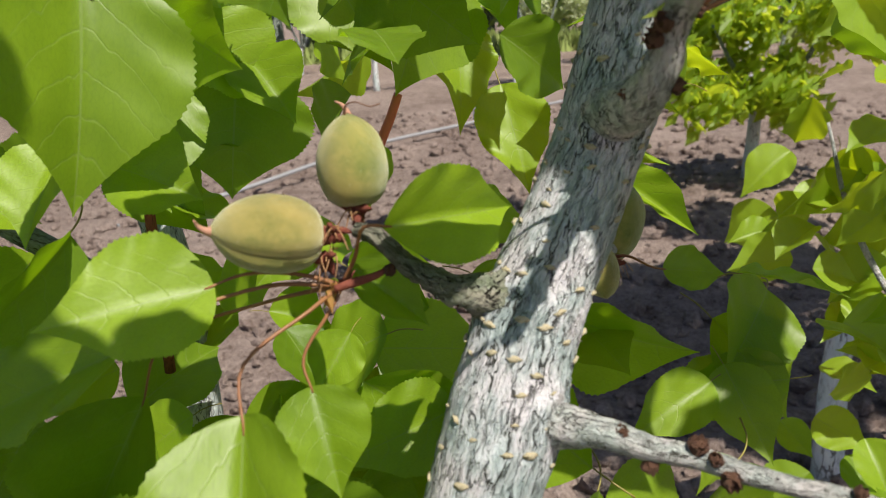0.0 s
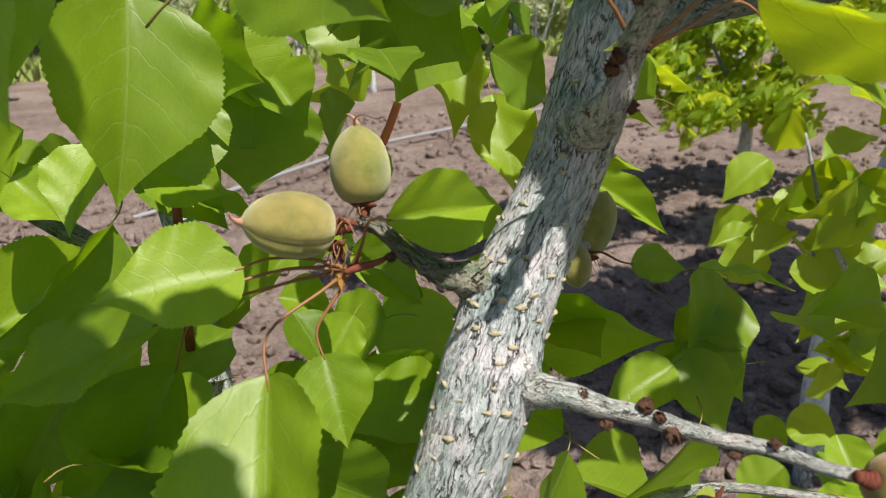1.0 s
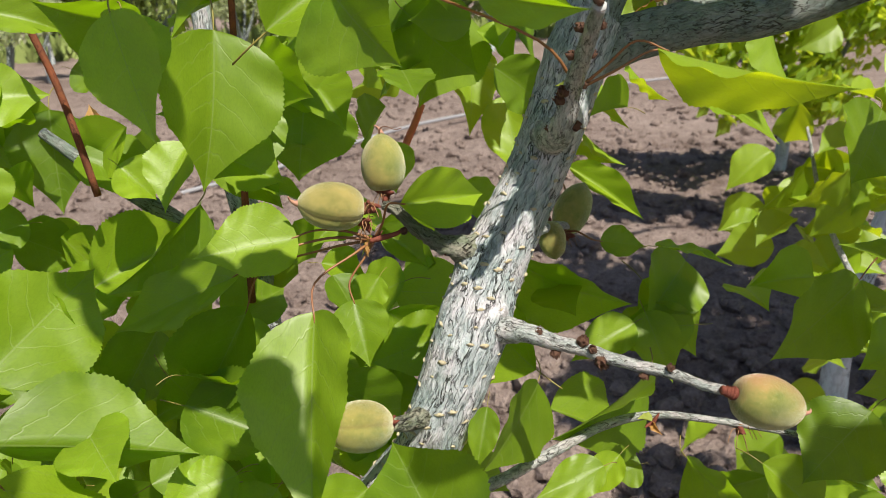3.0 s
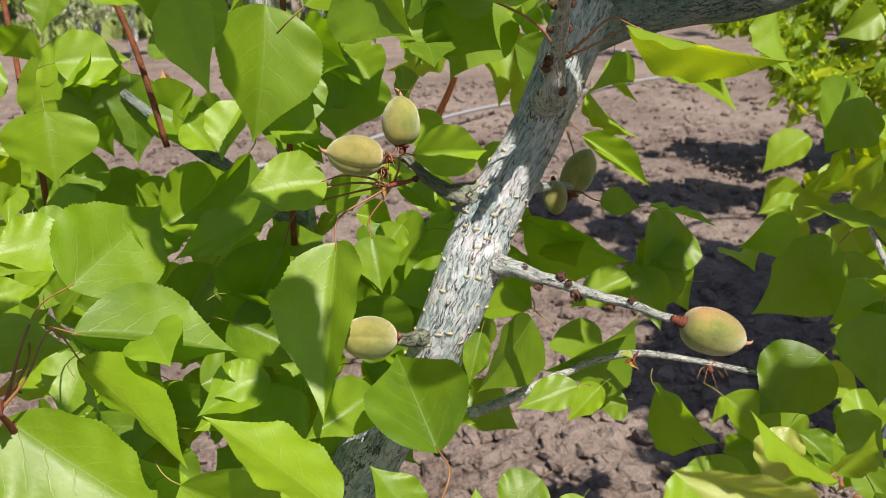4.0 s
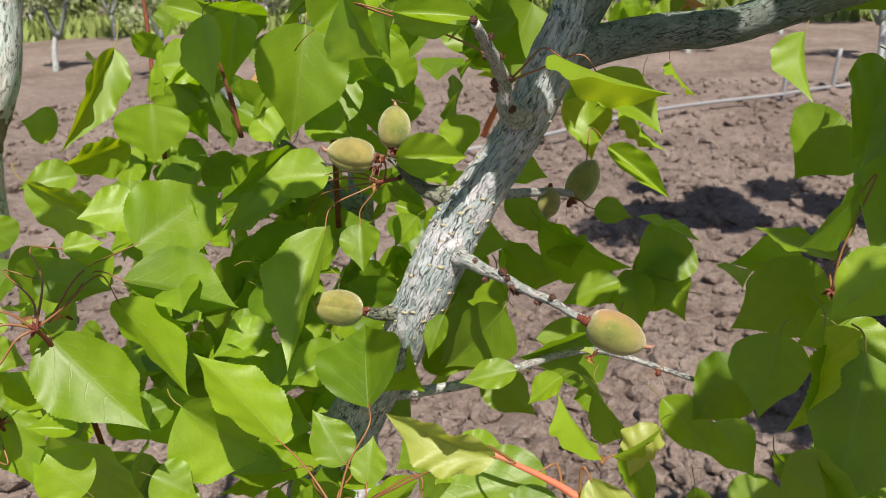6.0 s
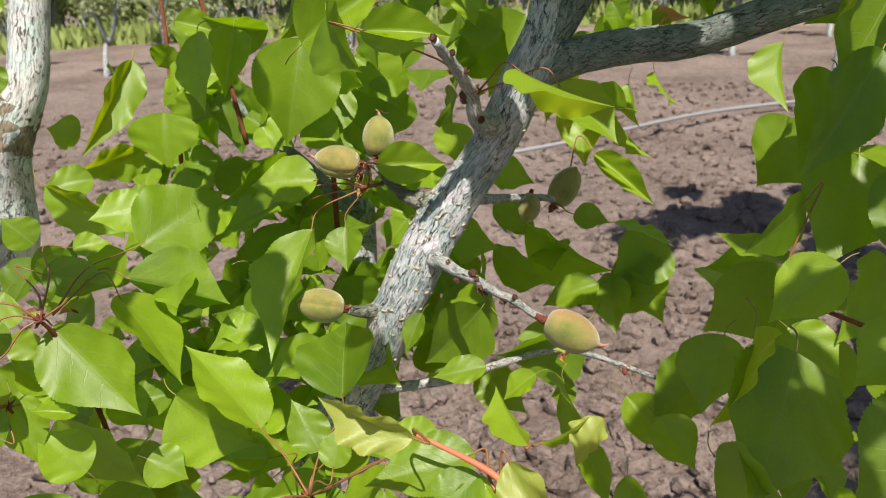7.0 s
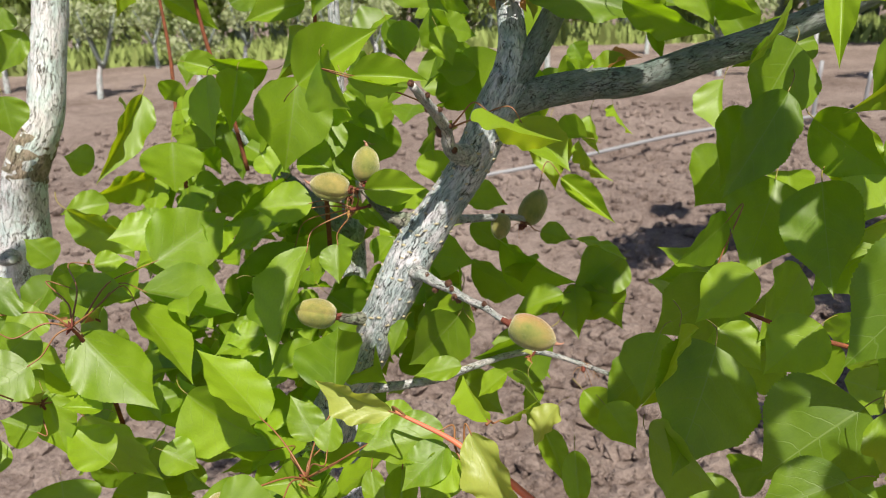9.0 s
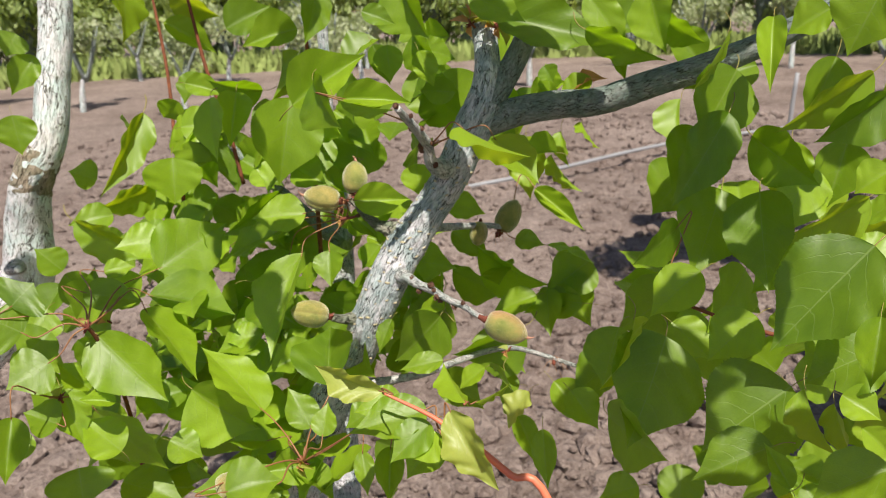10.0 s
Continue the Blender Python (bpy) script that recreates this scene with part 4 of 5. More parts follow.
leaf((-0.330, 0.276, 1.267), (-0.366, 0.214, 1.253), 0.042, (0.824, -0.382, -0.419), fresh=True, lit=(0.5,))
leaf((-0.446, 0.289, 1.267), (-0.466, 0.266, 1.281), 0.040, (0.780, -0.384, 0.494))
leaf((-0.344, 0.176, 1.253), (-0.279, 0.215, 1.206), 0.041, (0.410, -0.894, -0.179), fresh=True, lit=(0.4,))
leaf((-0.221, 0.170, 1.216), (-0.205, 0.255, 1.244), 0.071, (0.660, -0.342, 0.669), lit=(0.25,), stem=(-0.165, 0.050, 1.215), fold=0.22)
leaf((-0.238, 0.121, 1.228), (-0.221, 0.144, 1.228), 0.021, (0.586, -0.487, 0.647), stem=(-0.154, 0.034, 1.220))
leaf((-0.359, 0.190, 1.166), (-0.361, 0.202, 1.192), 0.014, (0.686, -0.643, 0.342))
leaf((-0.208, 0.074, 1.228), (-0.174, 0.108, 1.212), 0.032, (0.673, -0.374, 0.638), stem=(-0.154, 0.034, 1.220), dim=(0.5,))
leaf((-0.189, 0.127, 1.209), (-0.102, 0.148, 1.195), 0.049, (-0.249, 0.964, -0.089), lit=(0.35, 0.7,), stem=(-0.165, 0.050, 1.215), fold=0.60)
leaf((-0.168, 0.103, 1.208), (-0.114, 0.103, 1.147), 0.058, (0.703, 0.326, 0.631), stem=(-0.154, 0.034, 1.220), lit=(0.6,), fold=0.22)
leaf((-0.164, 0.047, 1.208), (-0.089, 0.048, 1.159), 0.057, (-0.529, 0.252, -0.810), stem=(-0.154, 0.034, 1.220), lit=(0.45, 0.8), fold=0.19)
leaf((-0.191, 0.052, 1.126), (-0.152, 0.088, 1.054), 0.066, (0.277, -0.912, -0.301), stem=(-0.177, 0.013, 1.161), lit=(0.7,), fold=0.10)
leaf((-0.025, 0.087, 1.145), (-0.098, 0.098, 1.185), 0.048, (0.489, 0.064, 0.870), stem=(0.022, 0.075, 1.117), lit=(0.35, 0.7,), fold=0.17)
leaf((0.019, 0.120, 1.162), (-0.018, 0.177, 1.186), 0.055, (-0.022, -0.402, 0.916), stem=(0.022, 0.075, 1.117), dim=(0.5,), fold=0.50)
leaf((0.012, 0.101, 1.131), (-0.014, 0.107, 1.160), 0.028, (0.538, -0.575, 0.616), stem=(0.022, 0.075, 1.117), lit=(0.45,))
leaf((0.048, 0.070, 1.149), (0.044, 0.086, 1.170), 0.020, (0.346, -0.725, 0.596), stem=(0.022, 0.075, 1.117))
leaf((-0.059, 0.124, 1.088), (-0.087, 0.103, 1.091), 0.025, (0.412, -0.435, 0.801), stem=(0.022, 0.075, 1.117), lit=(0.45,))
leaf((-0.144, 0.274, 1.278), (-0.178, 0.219, 1.242), 0.051, (0.879, -0.358, -0.315), dim=(0.5,))
leaf((-0.098, 0.175, 1.166), (-0.132, 0.146, 1.151), 0.033, (0.219, -0.637, 0.739), dim=(0.5,))
leaf((-0.189, 0.201, 1.094), (-0.194, 0.154, 1.042), 0.055, (0.395, -0.703, 0.591), dim=(0.5,))
leaf((0.159, -0.009, 1.250), (0.118, -0.016, 1.262), 0.017, (0.201, -0.970, 0.140), young=True, stem=(0.146, 0.012, 1.236))
leaf((0.184, 0.025, 1.226), (0.220, 0.016, 1.186), 0.022, (0.128, -0.929, 0.346), young=True, stem=(0.178, 0.025, 1.208))
leaf((0.162, 0.036, 1.216), (0.123, 0.003, 1.207), 0.030, (0.283, -0.552, 0.784), stem=(0.178, 0.025, 1.208), lit=(0.4,))
leaf((0.169, 0.027, 1.213), (0.153, 0.003, 1.194), 0.024, (0.213, -0.674, 0.707))
leaf((0.183, 0.049, 1.219), (0.155, 0.072, 1.231), 0.026, (-0.536, -0.237, -0.810), fresh=True, stem=(0.183, 0.046, 1.219), lit=(0.45,))
leaf((0.184, 0.060, 1.214), (0.202, 0.078, 1.224), 0.020, (0.628, -0.206, -0.751), fresh=True, stem=(0.183, 0.046, 1.219), lit=(0.45,))
leaf((0.102, 0.211, 1.365), (0.175, 0.179, 1.351), 0.041, (-0.352, -0.428, -0.833), fresh=True, stem=(0.069, 0.222, 1.347), lit=(0.4, 0.8), fold=0.28)
leaf((0.117, 0.242, 1.352), (0.162, 0.230, 1.319), 0.044, (0.492, -0.382, 0.782), fresh=True, stem=(0.069, 0.222, 1.347), lit=(0.6,), fold=0.12)
leaf((0.019, 0.552, 1.297), (0.037, 0.521, 1.225), 0.051, (0.105, -0.904, 0.414), fresh=True, lit=(0.5,))
leaf((0.075, 0.490, 1.289), (0.119, 0.471, 1.253), 0.024, (-0.666, -0.442, -0.601), fresh=True)
leaf((0.096, 0.463, 1.321), (0.117, 0.433, 1.288), 0.025, (-0.750, 0.171, -0.638), fresh=True)
leaf((0.117, 0.469, 1.331), (0.145, 0.446, 1.307), 0.027, (-0.715, -0.149, -0.683), fresh=True)
leaf((0.219, 0.475, 1.357), (0.233, 0.439, 1.307), 0.040, (-0.902, 0.202, -0.382))
leaf((0.273, 0.293, 1.356), (0.261, 0.254, 1.307), 0.055, (0.665, -0.662, 0.345), fold=0.26)
leaf((0.073, 0.445, 1.259), (0.131, 0.444, 1.217), 0.024, (0.335, -0.807, 0.487), stem=(0.069, 0.354, 1.236))
leaf((0.034, 0.380, 1.206), (0.117, 0.374, 1.176), 0.064, (-0.208, -0.887, -0.413), dim=(0.5,))
leaf((-0.009, 0.398, 1.169), (0.058, 0.397, 1.149), 0.062, (-0.138, -0.896, -0.421), dim=(0.5,))
leaf((0.115, 0.343, 1.176), (0.073, 0.325, 1.155), 0.029, (0.016, -0.769, 0.640), dim=(0.5,))
leaf((0.003, 0.353, 1.157), (-0.016, 0.281, 1.103), 0.096, (0.968, -0.252, -0.006), dim=(0.5,))
leaf((0.085, 0.198, 1.163), (0.051, 0.180, 1.155), 0.021, (0.149, -0.654, 0.741))
leaf((0.118, 0.303, 1.158), (0.060, 0.263, 1.135), 0.065, (0.613, -0.709, -0.350), dim=(0.5,))
leaf((0.131, 0.224, 1.151), (0.166, 0.193, 1.137), 0.060, (-0.698, -0.660, -0.277), dim=(0.5,))
leaf((0.173, 0.236, 1.143), (0.209, 0.233, 1.109), 0.031, (0.424, -0.746, 0.513), dim=(0.5,))
leaf((0.160, 0.186, 1.133), (0.185, 0.169, 1.100), 0.020, (0.356, -0.705, 0.614))
leaf((0.124, 0.379, 1.193), (0.163, 0.372, 1.137), 0.044, (0.372, -0.851, 0.369))
leaf((0.091, 0.346, 1.232), (0.121, 0.350, 1.227), 0.022, (0.205, -0.746, 0.634), stem=(0.069, 0.354, 1.236))
leaf((0.295, 0.305, 1.402), (0.274, 0.272, 1.350), 0.059, (0.692, -0.699, 0.180), fold=0.16)
leaf((0.291, 0.300, 1.308), (0.280, 0.252, 1.246), 0.060, (0.462, -0.738, 0.492), dim=(0.8,), fold=0.21)
leaf((0.239, 0.197, 1.221), (0.235, 0.170, 1.182), 0.042, (-0.267, -0.773, 0.576), dim=(0.5,), fold=0.26)
leaf((0.280, 0.171, 1.231), (0.272, 0.104, 1.177), 0.071, (0.606, -0.546, 0.578), dim=(0.35, 0.7,), fold=0.16)
leaf((0.251, 0.132, 1.182), (0.297, 0.112, 1.170), 0.070, (-0.447, -0.844, -0.295), dim=(0.5,), fold=0.21)
leaf((0.363, 0.156, 1.217), (0.315, 0.128, 1.172), 0.071, (-0.142, -0.765, 0.628), dim=(0.35, 0.7,), fold=0.26)
leaf((0.399, 0.159, 1.315), (0.350, 0.133, 1.249), 0.062, (-0.171, -0.863, 0.475), lit=(0.5, 0.8, 0.3, 0.7,), fold=0.16)
leaf((0.257, 0.353, 1.204), (0.201, 0.332, 1.156), 0.073, (0.396, -0.916, -0.060), stem=(0.262, 0.247, 1.231), dim=(0.5,), fold=0.21)
leaf((0.395, 0.269, 1.317), (0.336, 0.244, 1.285), 0.040, (0.521, -0.769, -0.371), fresh=True)
leaf((0.290, 0.289, 1.431), (0.271, 0.258, 1.390), 0.032, (0.899, -0.001, -0.438), fresh=True, fold=0.16)
leaf((-0.077, 0.227, 1.376), (-0.022, 0.270, 1.418), 0.049, (0.372, -0.847, 0.380), lit=(0.5,))
leaf((0.017, 0.174, 1.390), (0.065, 0.203, 1.384), 0.023, (0.499, -0.705, 0.504), stem=(0.069, 0.222, 1.347), lit=(0.5,))
leaf((-0.124, 0.353, 1.352), (-0.083, 0.374, 1.313), 0.052, (0.685, -0.622, 0.379), lit=(0.45,))
leaf((-0.182, 0.309, 1.378), (-0.223, 0.271, 1.393), 0.044, (0.407, -0.685, -0.604))
leaf((-0.020, 0.499, 1.378), (-0.042, 0.458, 1.303), 0.090, (0.724, -0.673, 0.153))
# the next four are fresh so that their colour looks sunlit
leaf((-0.010, 0.564, 1.339), (-0.009, 0.525, 1.267), 0.046, (0.494, -0.763, 0.417), fresh=True, lit=(0.3, 0.7,))
leaf((-0.101, 0.718, 1.326), (-0.164, 0.681, 1.281), 0.065, (0.669, -0.328, -0.667), fresh=True, lit=(0.5,))
leaf((0.458, 1.053, 1.126), (0.383, 1.039, 1.051), 0.128, (0.579, -0.677, -0.454), fresh=True, lit=(0.5,))
leaf((0.444, 0.886, 1.148), (0.371, 0.887, 1.098), 0.098, (0.412, -0.673, -0.614), fresh=True, lit=(0.5,))
leaf((0.388, 0.284, 1.402), (0.330, 0.260, 1.362), 0.037, (0.567, -0.735, -0.373), fresh=True, fold=0.21)
leaf((0.389, 0.159, 1.464), (0.373, 0.157, 1.423), 0.041, (-0.154, -0.983, 0.098))
leaf((0.320, 0.290, 1.441), (0.325, 0.257, 1.390), 0.020, (0.009, -0.832, 0.554))
leaf((0.209, 0.372, 1.464), (0.232, 0.346, 1.411), 0.045, (-0.390, -0.881, 0.268))
leaf((0.221, 0.367, 1.441), (0.261, 0.359, 1.419), 0.034, (-0.405, -0.781, -0.475))
leaf((0.169, 0.319, 1.433), (0.238, 0.322, 1.407), 0.035, (-0.178, -0.801, -0.572))
leaf((0.372, 0.119, 1.235), (0.392, 0.080, 1.218), 0.021, (-0.500, 0.109, -0.859), fresh=True)
leaf((0.388, 0.117, 1.230), (0.402, 0.078, 1.216), 0.016, (-0.406, 0.170, -0.898), fresh=True)
leaf((0.373, 0.047, 1.210), (0.337, 0.030, 1.200), 0.045, (0.438, -0.457, -0.774), fresh=True)
leaf((0.373, 0.046, 1.213), (0.357, 0.056, 1.231), 0.012, (0.198, -0.765, 0.613))
leaf((0.416, 0.047, 1.236), (0.382, 0.035, 1.214), 0.030, (-0.182, -0.705, 0.685))
leaf((0.360, 0.090, 1.210), (0.319, 0.071, 1.187), 0.034, (-0.069, -0.705, 0.706))
leaf((0.411, 0.174, 1.244), (0.370, 0.162, 1.217), 0.047, (-0.179, -0.770, 0.612))
leaf((0.315, 0.292, 1.245), (0.295, 0.246, 1.205), 0.059, (0.864, -0.490, 0.117))
leaf((0.268, 0.253, 1.288), (0.242, 0.218, 1.264), 0.046, (0.861, -0.445, -0.247), stem=(0.262, 0.247, 1.231))
leaf((0.406, 0.126, 1.284), (0.405, 0.110, 1.246), 0.022, (-0.045, -0.918, 0.394))
leaf((0.392, 0.152, 1.219), (0.415, 0.147, 1.209), 0.025, (0.105, -0.724, 0.682))
leaf((0.351, 0.319, 1.329), (0.339, 0.277, 1.280), 0.051, (0.641, -0.655, 0.400), fold=0.16)
leaf((0.322, 0.273, 1.315), (0.339, 0.225, 1.253), 0.053, (-0.327, -0.784, 0.528), fold=0.21)
leaf((0.262, 0.265, 1.244), (0.213, 0.282, 1.253), 0.038, (0.172, -0.039, 0.984), fold=0.08)
leaf((0.227, 0.243, 1.173), (0.193, 0.231, 1.134), 0.048, (-0.409, -0.713, 0.570))
leaf((0.254, 0.351, 1.314), (0.231, 0.322, 1.276), 0.058, (0.496, -0.811, 0.312))
leaf((0.188, 0.141, 1.183), (0.178, 0.126, 1.157), 0.020, (-0.325, -0.749, 0.578), young=True)
leaf((-0.142, 0.326, 1.440), (-0.186, 0.288, 1.424), 0.041, (0.484, -0.755, 0.442))
leaf((-0.164, 0.326, 1.418), (-0.155, 0.289, 1.369), 0.052, (0.735, 0.598, -0.320), fresh=True)
leaf((-0.310, 0.306, 1.451), (-0.273, 0.343, 1.414), 0.031, (0.804, -0.491, 0.336))
leaf((-0.308, 0.255, 1.492), (-0.291, 0.230, 1.432), 0.056, (0.934, 0.327, 0.141), fresh=True)
leaf((-0.402, 0.191, 1.446), (-0.409, 0.179, 1.424), 0.036, (0.678, -0.715, 0.172))
leaf((-0.394, 0.201, 1.423), (-0.408, 0.176, 1.384), 0.032, (0.664, -0.714, 0.222))
leaf((-0.492, 0.226, 1.354), (-0.486, 0.225, 1.307), 0.046, (0.849, -0.513, 0.127))
leaf((-0.102, 0.312, 1.478), (-0.097, 0.278, 1.426), 0.037, (0.929, -0.257, 0.265))
leaf((-0.037, 0.354, 1.480), (0.003, 0.346, 1.426), 0.064, (-0.197, -0.980, -0.005))
leaf((-0.049, 0.403, 1.429), (-0.012, 0.394, 1.395), 0.054, (-0.357, -0.919, -0.167))
leaf((-0.079, 0.370, 1.420), (-0.064, 0.376, 1.378), 0.025, (0.657, -0.742, 0.129))
leaf((-0.089, 0.495, 1.392), (-0.045, 0.477, 1.315), 0.066, (-0.073, -0.980, 0.187))
leaf((-0.032, 0.283, 1.455), (-0.006, 0.299, 1.442), 0.021, (0.630, -0.671, 0.391))
leaf((0.089, 0.315, 1.446), (0.187, 0.350, 1.416), 0.049, (0.416, -0.792, 0.447), lit=(0.5,))
leaf((0.076, 0.287, 1.466), (0.120, 0.307, 1.441), 0.033, (0.544, -0.754, 0.368))
leaf((0.153, 0.372, 1.462), (0.189, 0.381, 1.409), 0.034, (0.485, -0.854, 0.186))
leaf((0.089, 0.450, 1.366), (0.083, 0.451, 1.394), 0.025, (0.439, -0.891, 0.116))
leaf((-0.303, 0.314, 1.483), (-0.267, 0.349, 1.454), 0.053, (0.105, -0.687, -0.719), fresh=True)
leaf((-0.298, 0.389, 1.440), (-0.257, 0.426, 1.464), 0.048, (0.478, -0.786, 0.392))
leaf((-0.310, 0.436, 1.340), (-0.294, 0.448, 1.324), 0.036, (0.754, -0.535, 0.382))
leaf((-0.063, 0.419, 1.284), (-0.055, 0.414, 1.246), 0.039, (0.536, -0.814, 0.224))
leaf((-0.044, 0.418, 1.377), (0.009, 0.416, 1.332), 0.071, (-0.249, -0.937, -0.247), dim=(0.5,))
leaf((-0.020, 0.364, 1.414), (-0.007, 0.369, 1.377), 0.026, (0.597, -0.795, 0.109))
leaf((-0.059, 0.365, 1.420), (-0.056, 0.365, 1.382), 0.031, (0.553, -0.831, 0.049))
leaf((0.066, 0.454, 1.360), (0.103, 0.467, 1.374), 0.024, (0.139, -0.874, 0.465))
leaf((0.088, 0.432, 1.393), (0.098, 0.434, 1.376), 0.022, (0.495, -0.848, 0.191))
leaf((0.147, 0.480, 1.406), (0.161, 0.482, 1.373), 0.014, (0.377, -0.917, 0.129))
leaf((-0.044, 0.217, 1.398), (-0.009, 0.205, 1.360), 0.062, (-0.375, -0.925, -0.067), lit=(0.5,))
leaf((0.029, 0.154, 1.392), (0.071, 0.166, 1.384), 0.015, (0.112, -0.774, -0.623))
leaf((-0.113, 0.311, 1.358), (-0.079, 0.303, 1.334), 0.053, (-0.412, -0.868, -0.276), dim=(0.5,))
leaf((-0.078, 0.319, 1.393), (-0.056, 0.293, 1.348), 0.039, (-0.420, -0.861, 0.286))
leaf((-0.122, 0.170, 1.388), (-0.098, 0.146, 1.338), 0.033, (-0.018, -0.899, 0.437))
leaf((-0.152, 0.236, 1.385), (-0.140, 0.206, 1.336), 0.032, (0.637, -0.570, 0.519))
leaf((0.047, 0.517, 1.358), (0.048, 0.487, 1.332), 0.037, (-0.961, 0.152, -0.232))
leaf((-0.097, 0.356, 1.385), (-0.081, 0.331, 1.356), 0.039, (-0.780, -0.620, 0.085))
leaf((-0.254, 0.271, 1.389), (-0.219, 0.294, 1.374), 0.026, (0.617, -0.664, 0.423))
leaf((-0.312, 0.311, 1.334), (-0.269, 0.342, 1.333), 0.045, (0.503, -0.690, 0.520))
leaf((-0.189, -0.003, 1.246), (-0.183, 0.016, 1.261), 0.048, (0.617, -0.605, 0.503), stem=(-0.154, 0.034, 1.220), lit=(0.4,))
leaf((-0.181, -0.003, 1.225), (-0.198, -0.021, 1.244), 0.051, (0.813, -0.246, 0.528), stem=(-0.154, 0.034, 1.220), lit=(0.45,))
leaf((-0.165, 0.004, 1.200), (-0.178, -0.028, 1.188), 0.043, (0.581, -0.485, 0.654), stem=(-0.154, 0.034, 1.220), lit=(0.45,))
leaf((-0.139, -0.050, 1.185), (-0.127, -0.072, 1.144), 0.029, (0.724, -0.501, 0.474), stem=(-0.177, 0.013, 1.161), dim=(0.5,))
leaf((-0.146, -0.003, 1.112), (-0.133, -0.013, 1.084), 0.052, (0.717, -0.479, 0.507), dim=(0.45,))
leaf((0.022, 0.030, 1.123), (-0.016, -0.005, 1.129), 0.036, (0.494, -0.397, 0.774), stem=(0.022, 0.075, 1.117), lit=(0.5,))
leaf((0.014, -0.001, 1.135), (0.042, 0.028, 1.135), 0.041, (0.445, -0.440, 0.780), stem=(0.022, 0.075, 1.117), lit=(0.5,))
leaf((-0.119, 0.067, 1.105), (-0.095, 0.080, 1.087), 0.033, (0.672, -0.350, 0.652), dim=(0.45,))
leaf((-0.147, 0.118, 1.124), (-0.171, 0.084, 1.118), 0.030, (0.506, -0.482, 0.715))
leaf((-0.143, 0.036, 1.106), (-0.172, 0.023, 1.138), 0.038, (0.765, -0.319, 0.559))
leaf((0.074, 0.084, 1.135), (0.086, 0.070, 1.107), 0.016, (0.504, -0.665, 0.551), stem=(0.022, 0.075, 1.117))
leaf((0.110, 0.069, 1.157), (0.119, 0.049, 1.125), 0.021, (0.446, -0.702, 0.555), stem=(0.022, 0.075, 1.117))
leaf((0.153, 0.068, 1.178), (0.139, 0.043, 1.154), 0.031, (0.248, -0.723, 0.645))
leaf((-0.165, 0.000, 1.146), (-0.183, -0.016, 1.161), 0.033, (0.740, -0.247, 0.626), stem=(-0.177, 0.013, 1.161))
leaf((-0.122, 0.210, 1.129), (-0.154, 0.174, 1.120), 0.038, (0.453, -0.556, 0.697), dim=(0.5,))
leaf((-0.154, 0.190, 1.145), (-0.126, 0.219, 1.150), 0.032, (0.468, -0.558, 0.686), dim=(0.5,))
leaf((-0.346, 0.226, 1.247), (-0.373, 0.187, 1.242), 0.034, (0.620, -0.512, 0.595))
leaf((-0.236, 0.196, 1.241), (-0.266, 0.157, 1.237), 0.040, (0.589, -0.521, 0.617))
leaf((-0.352, 0.387, 1.220), (-0.313, 0.414, 1.186), 0.049, (0.735, -0.477, 0.482))
leaf((-0.258, 0.333, 1.200), (-0.199, 0.393, 1.225), 0.060, (0.442, -0.678, 0.588), lit=(0.5,))
leaf((-0.277, 0.331, 1.184), (-0.245, 0.369, 1.205), 0.042, (0.444, -0.690, 0.571))
leaf((-0.212, 0.325, 1.172), (-0.233, 0.281, 1.122), 0.049, (0.449, -0.756, 0.476), dim=(0.5,))
leaf((-0.085, 0.394, 1.242), (-0.110, 0.370, 1.219), 0.035, (0.310, -0.805, 0.505))
leaf((-0.371, 0.169, 1.196), (-0.390, 0.154, 1.224), 0.036, (0.856, -0.323, 0.404))
leaf((-0.006, 0.384, 1.251), (0.034, 0.400, 1.238), 0.033, (0.466, -0.664, 0.585))
leaf((0.002, 0.379, 1.221), (0.044, 0.389, 1.190), 0.029, (0.540, -0.658, 0.524))
leaf((0.268, 0.247, 1.210), (0.301, 0.241, 1.185), 0.034, (0.313, -0.754, 0.577))
leaf((-0.104, 0.370, 1.206), (-0.075, 0.384, 1.191), 0.028, (0.569, -0.585, 0.577))
leaf((-0.033, 0.246, 1.272), (-0.007, 0.248, 1.249), 0.020, (0.464, -0.752, 0.468))
leaf((-0.049, 0.312, 1.219), (-0.064, 0.298, 1.195), 0.025, (0.124, -0.889, 0.442))
leaf((-0.311, 0.351, 1.241), (-0.337, 0.328, 1.235), 0.036, (0.457, -0.675, 0.579))
leaf((-0.257, 0.195, 1.244), (-0.238, 0.214, 1.248), 0.024, (0.481, -0.633, 0.607))
leaf((-0.097, 0.173, 1.166), (-0.123, 0.153, 1.161), 0.028, (0.318, -0.615, 0.721))
leaf((0.072, 0.111, 1.160), (0.052, 0.094, 1.144), 0.028, (0.008, -0.700, 0.714))
leaf((0.093, 0.093, 1.166), (0.084, 0.082, 1.152), 0.018, (-0.019, -0.749, 0.663))
leaf((-0.135, 0.034, 1.156), (-0.157, 0.015, 1.162), 0.017, (0.535, -0.370, 0.760))
leaf((-0.150, 0.122, 1.088), (-0.171, 0.136, 1.127), 0.044, (0.578, -0.616, 0.536))
leaf((0.099, 0.252, 1.134), (0.078, 0.238, 1.113), 0.020, (-0.085, -0.782, 0.618))
leaf((0.117, 0.292, 1.101), (0.097, 0.288, 1.095), 0.028, (-0.049, -0.674, 0.737))
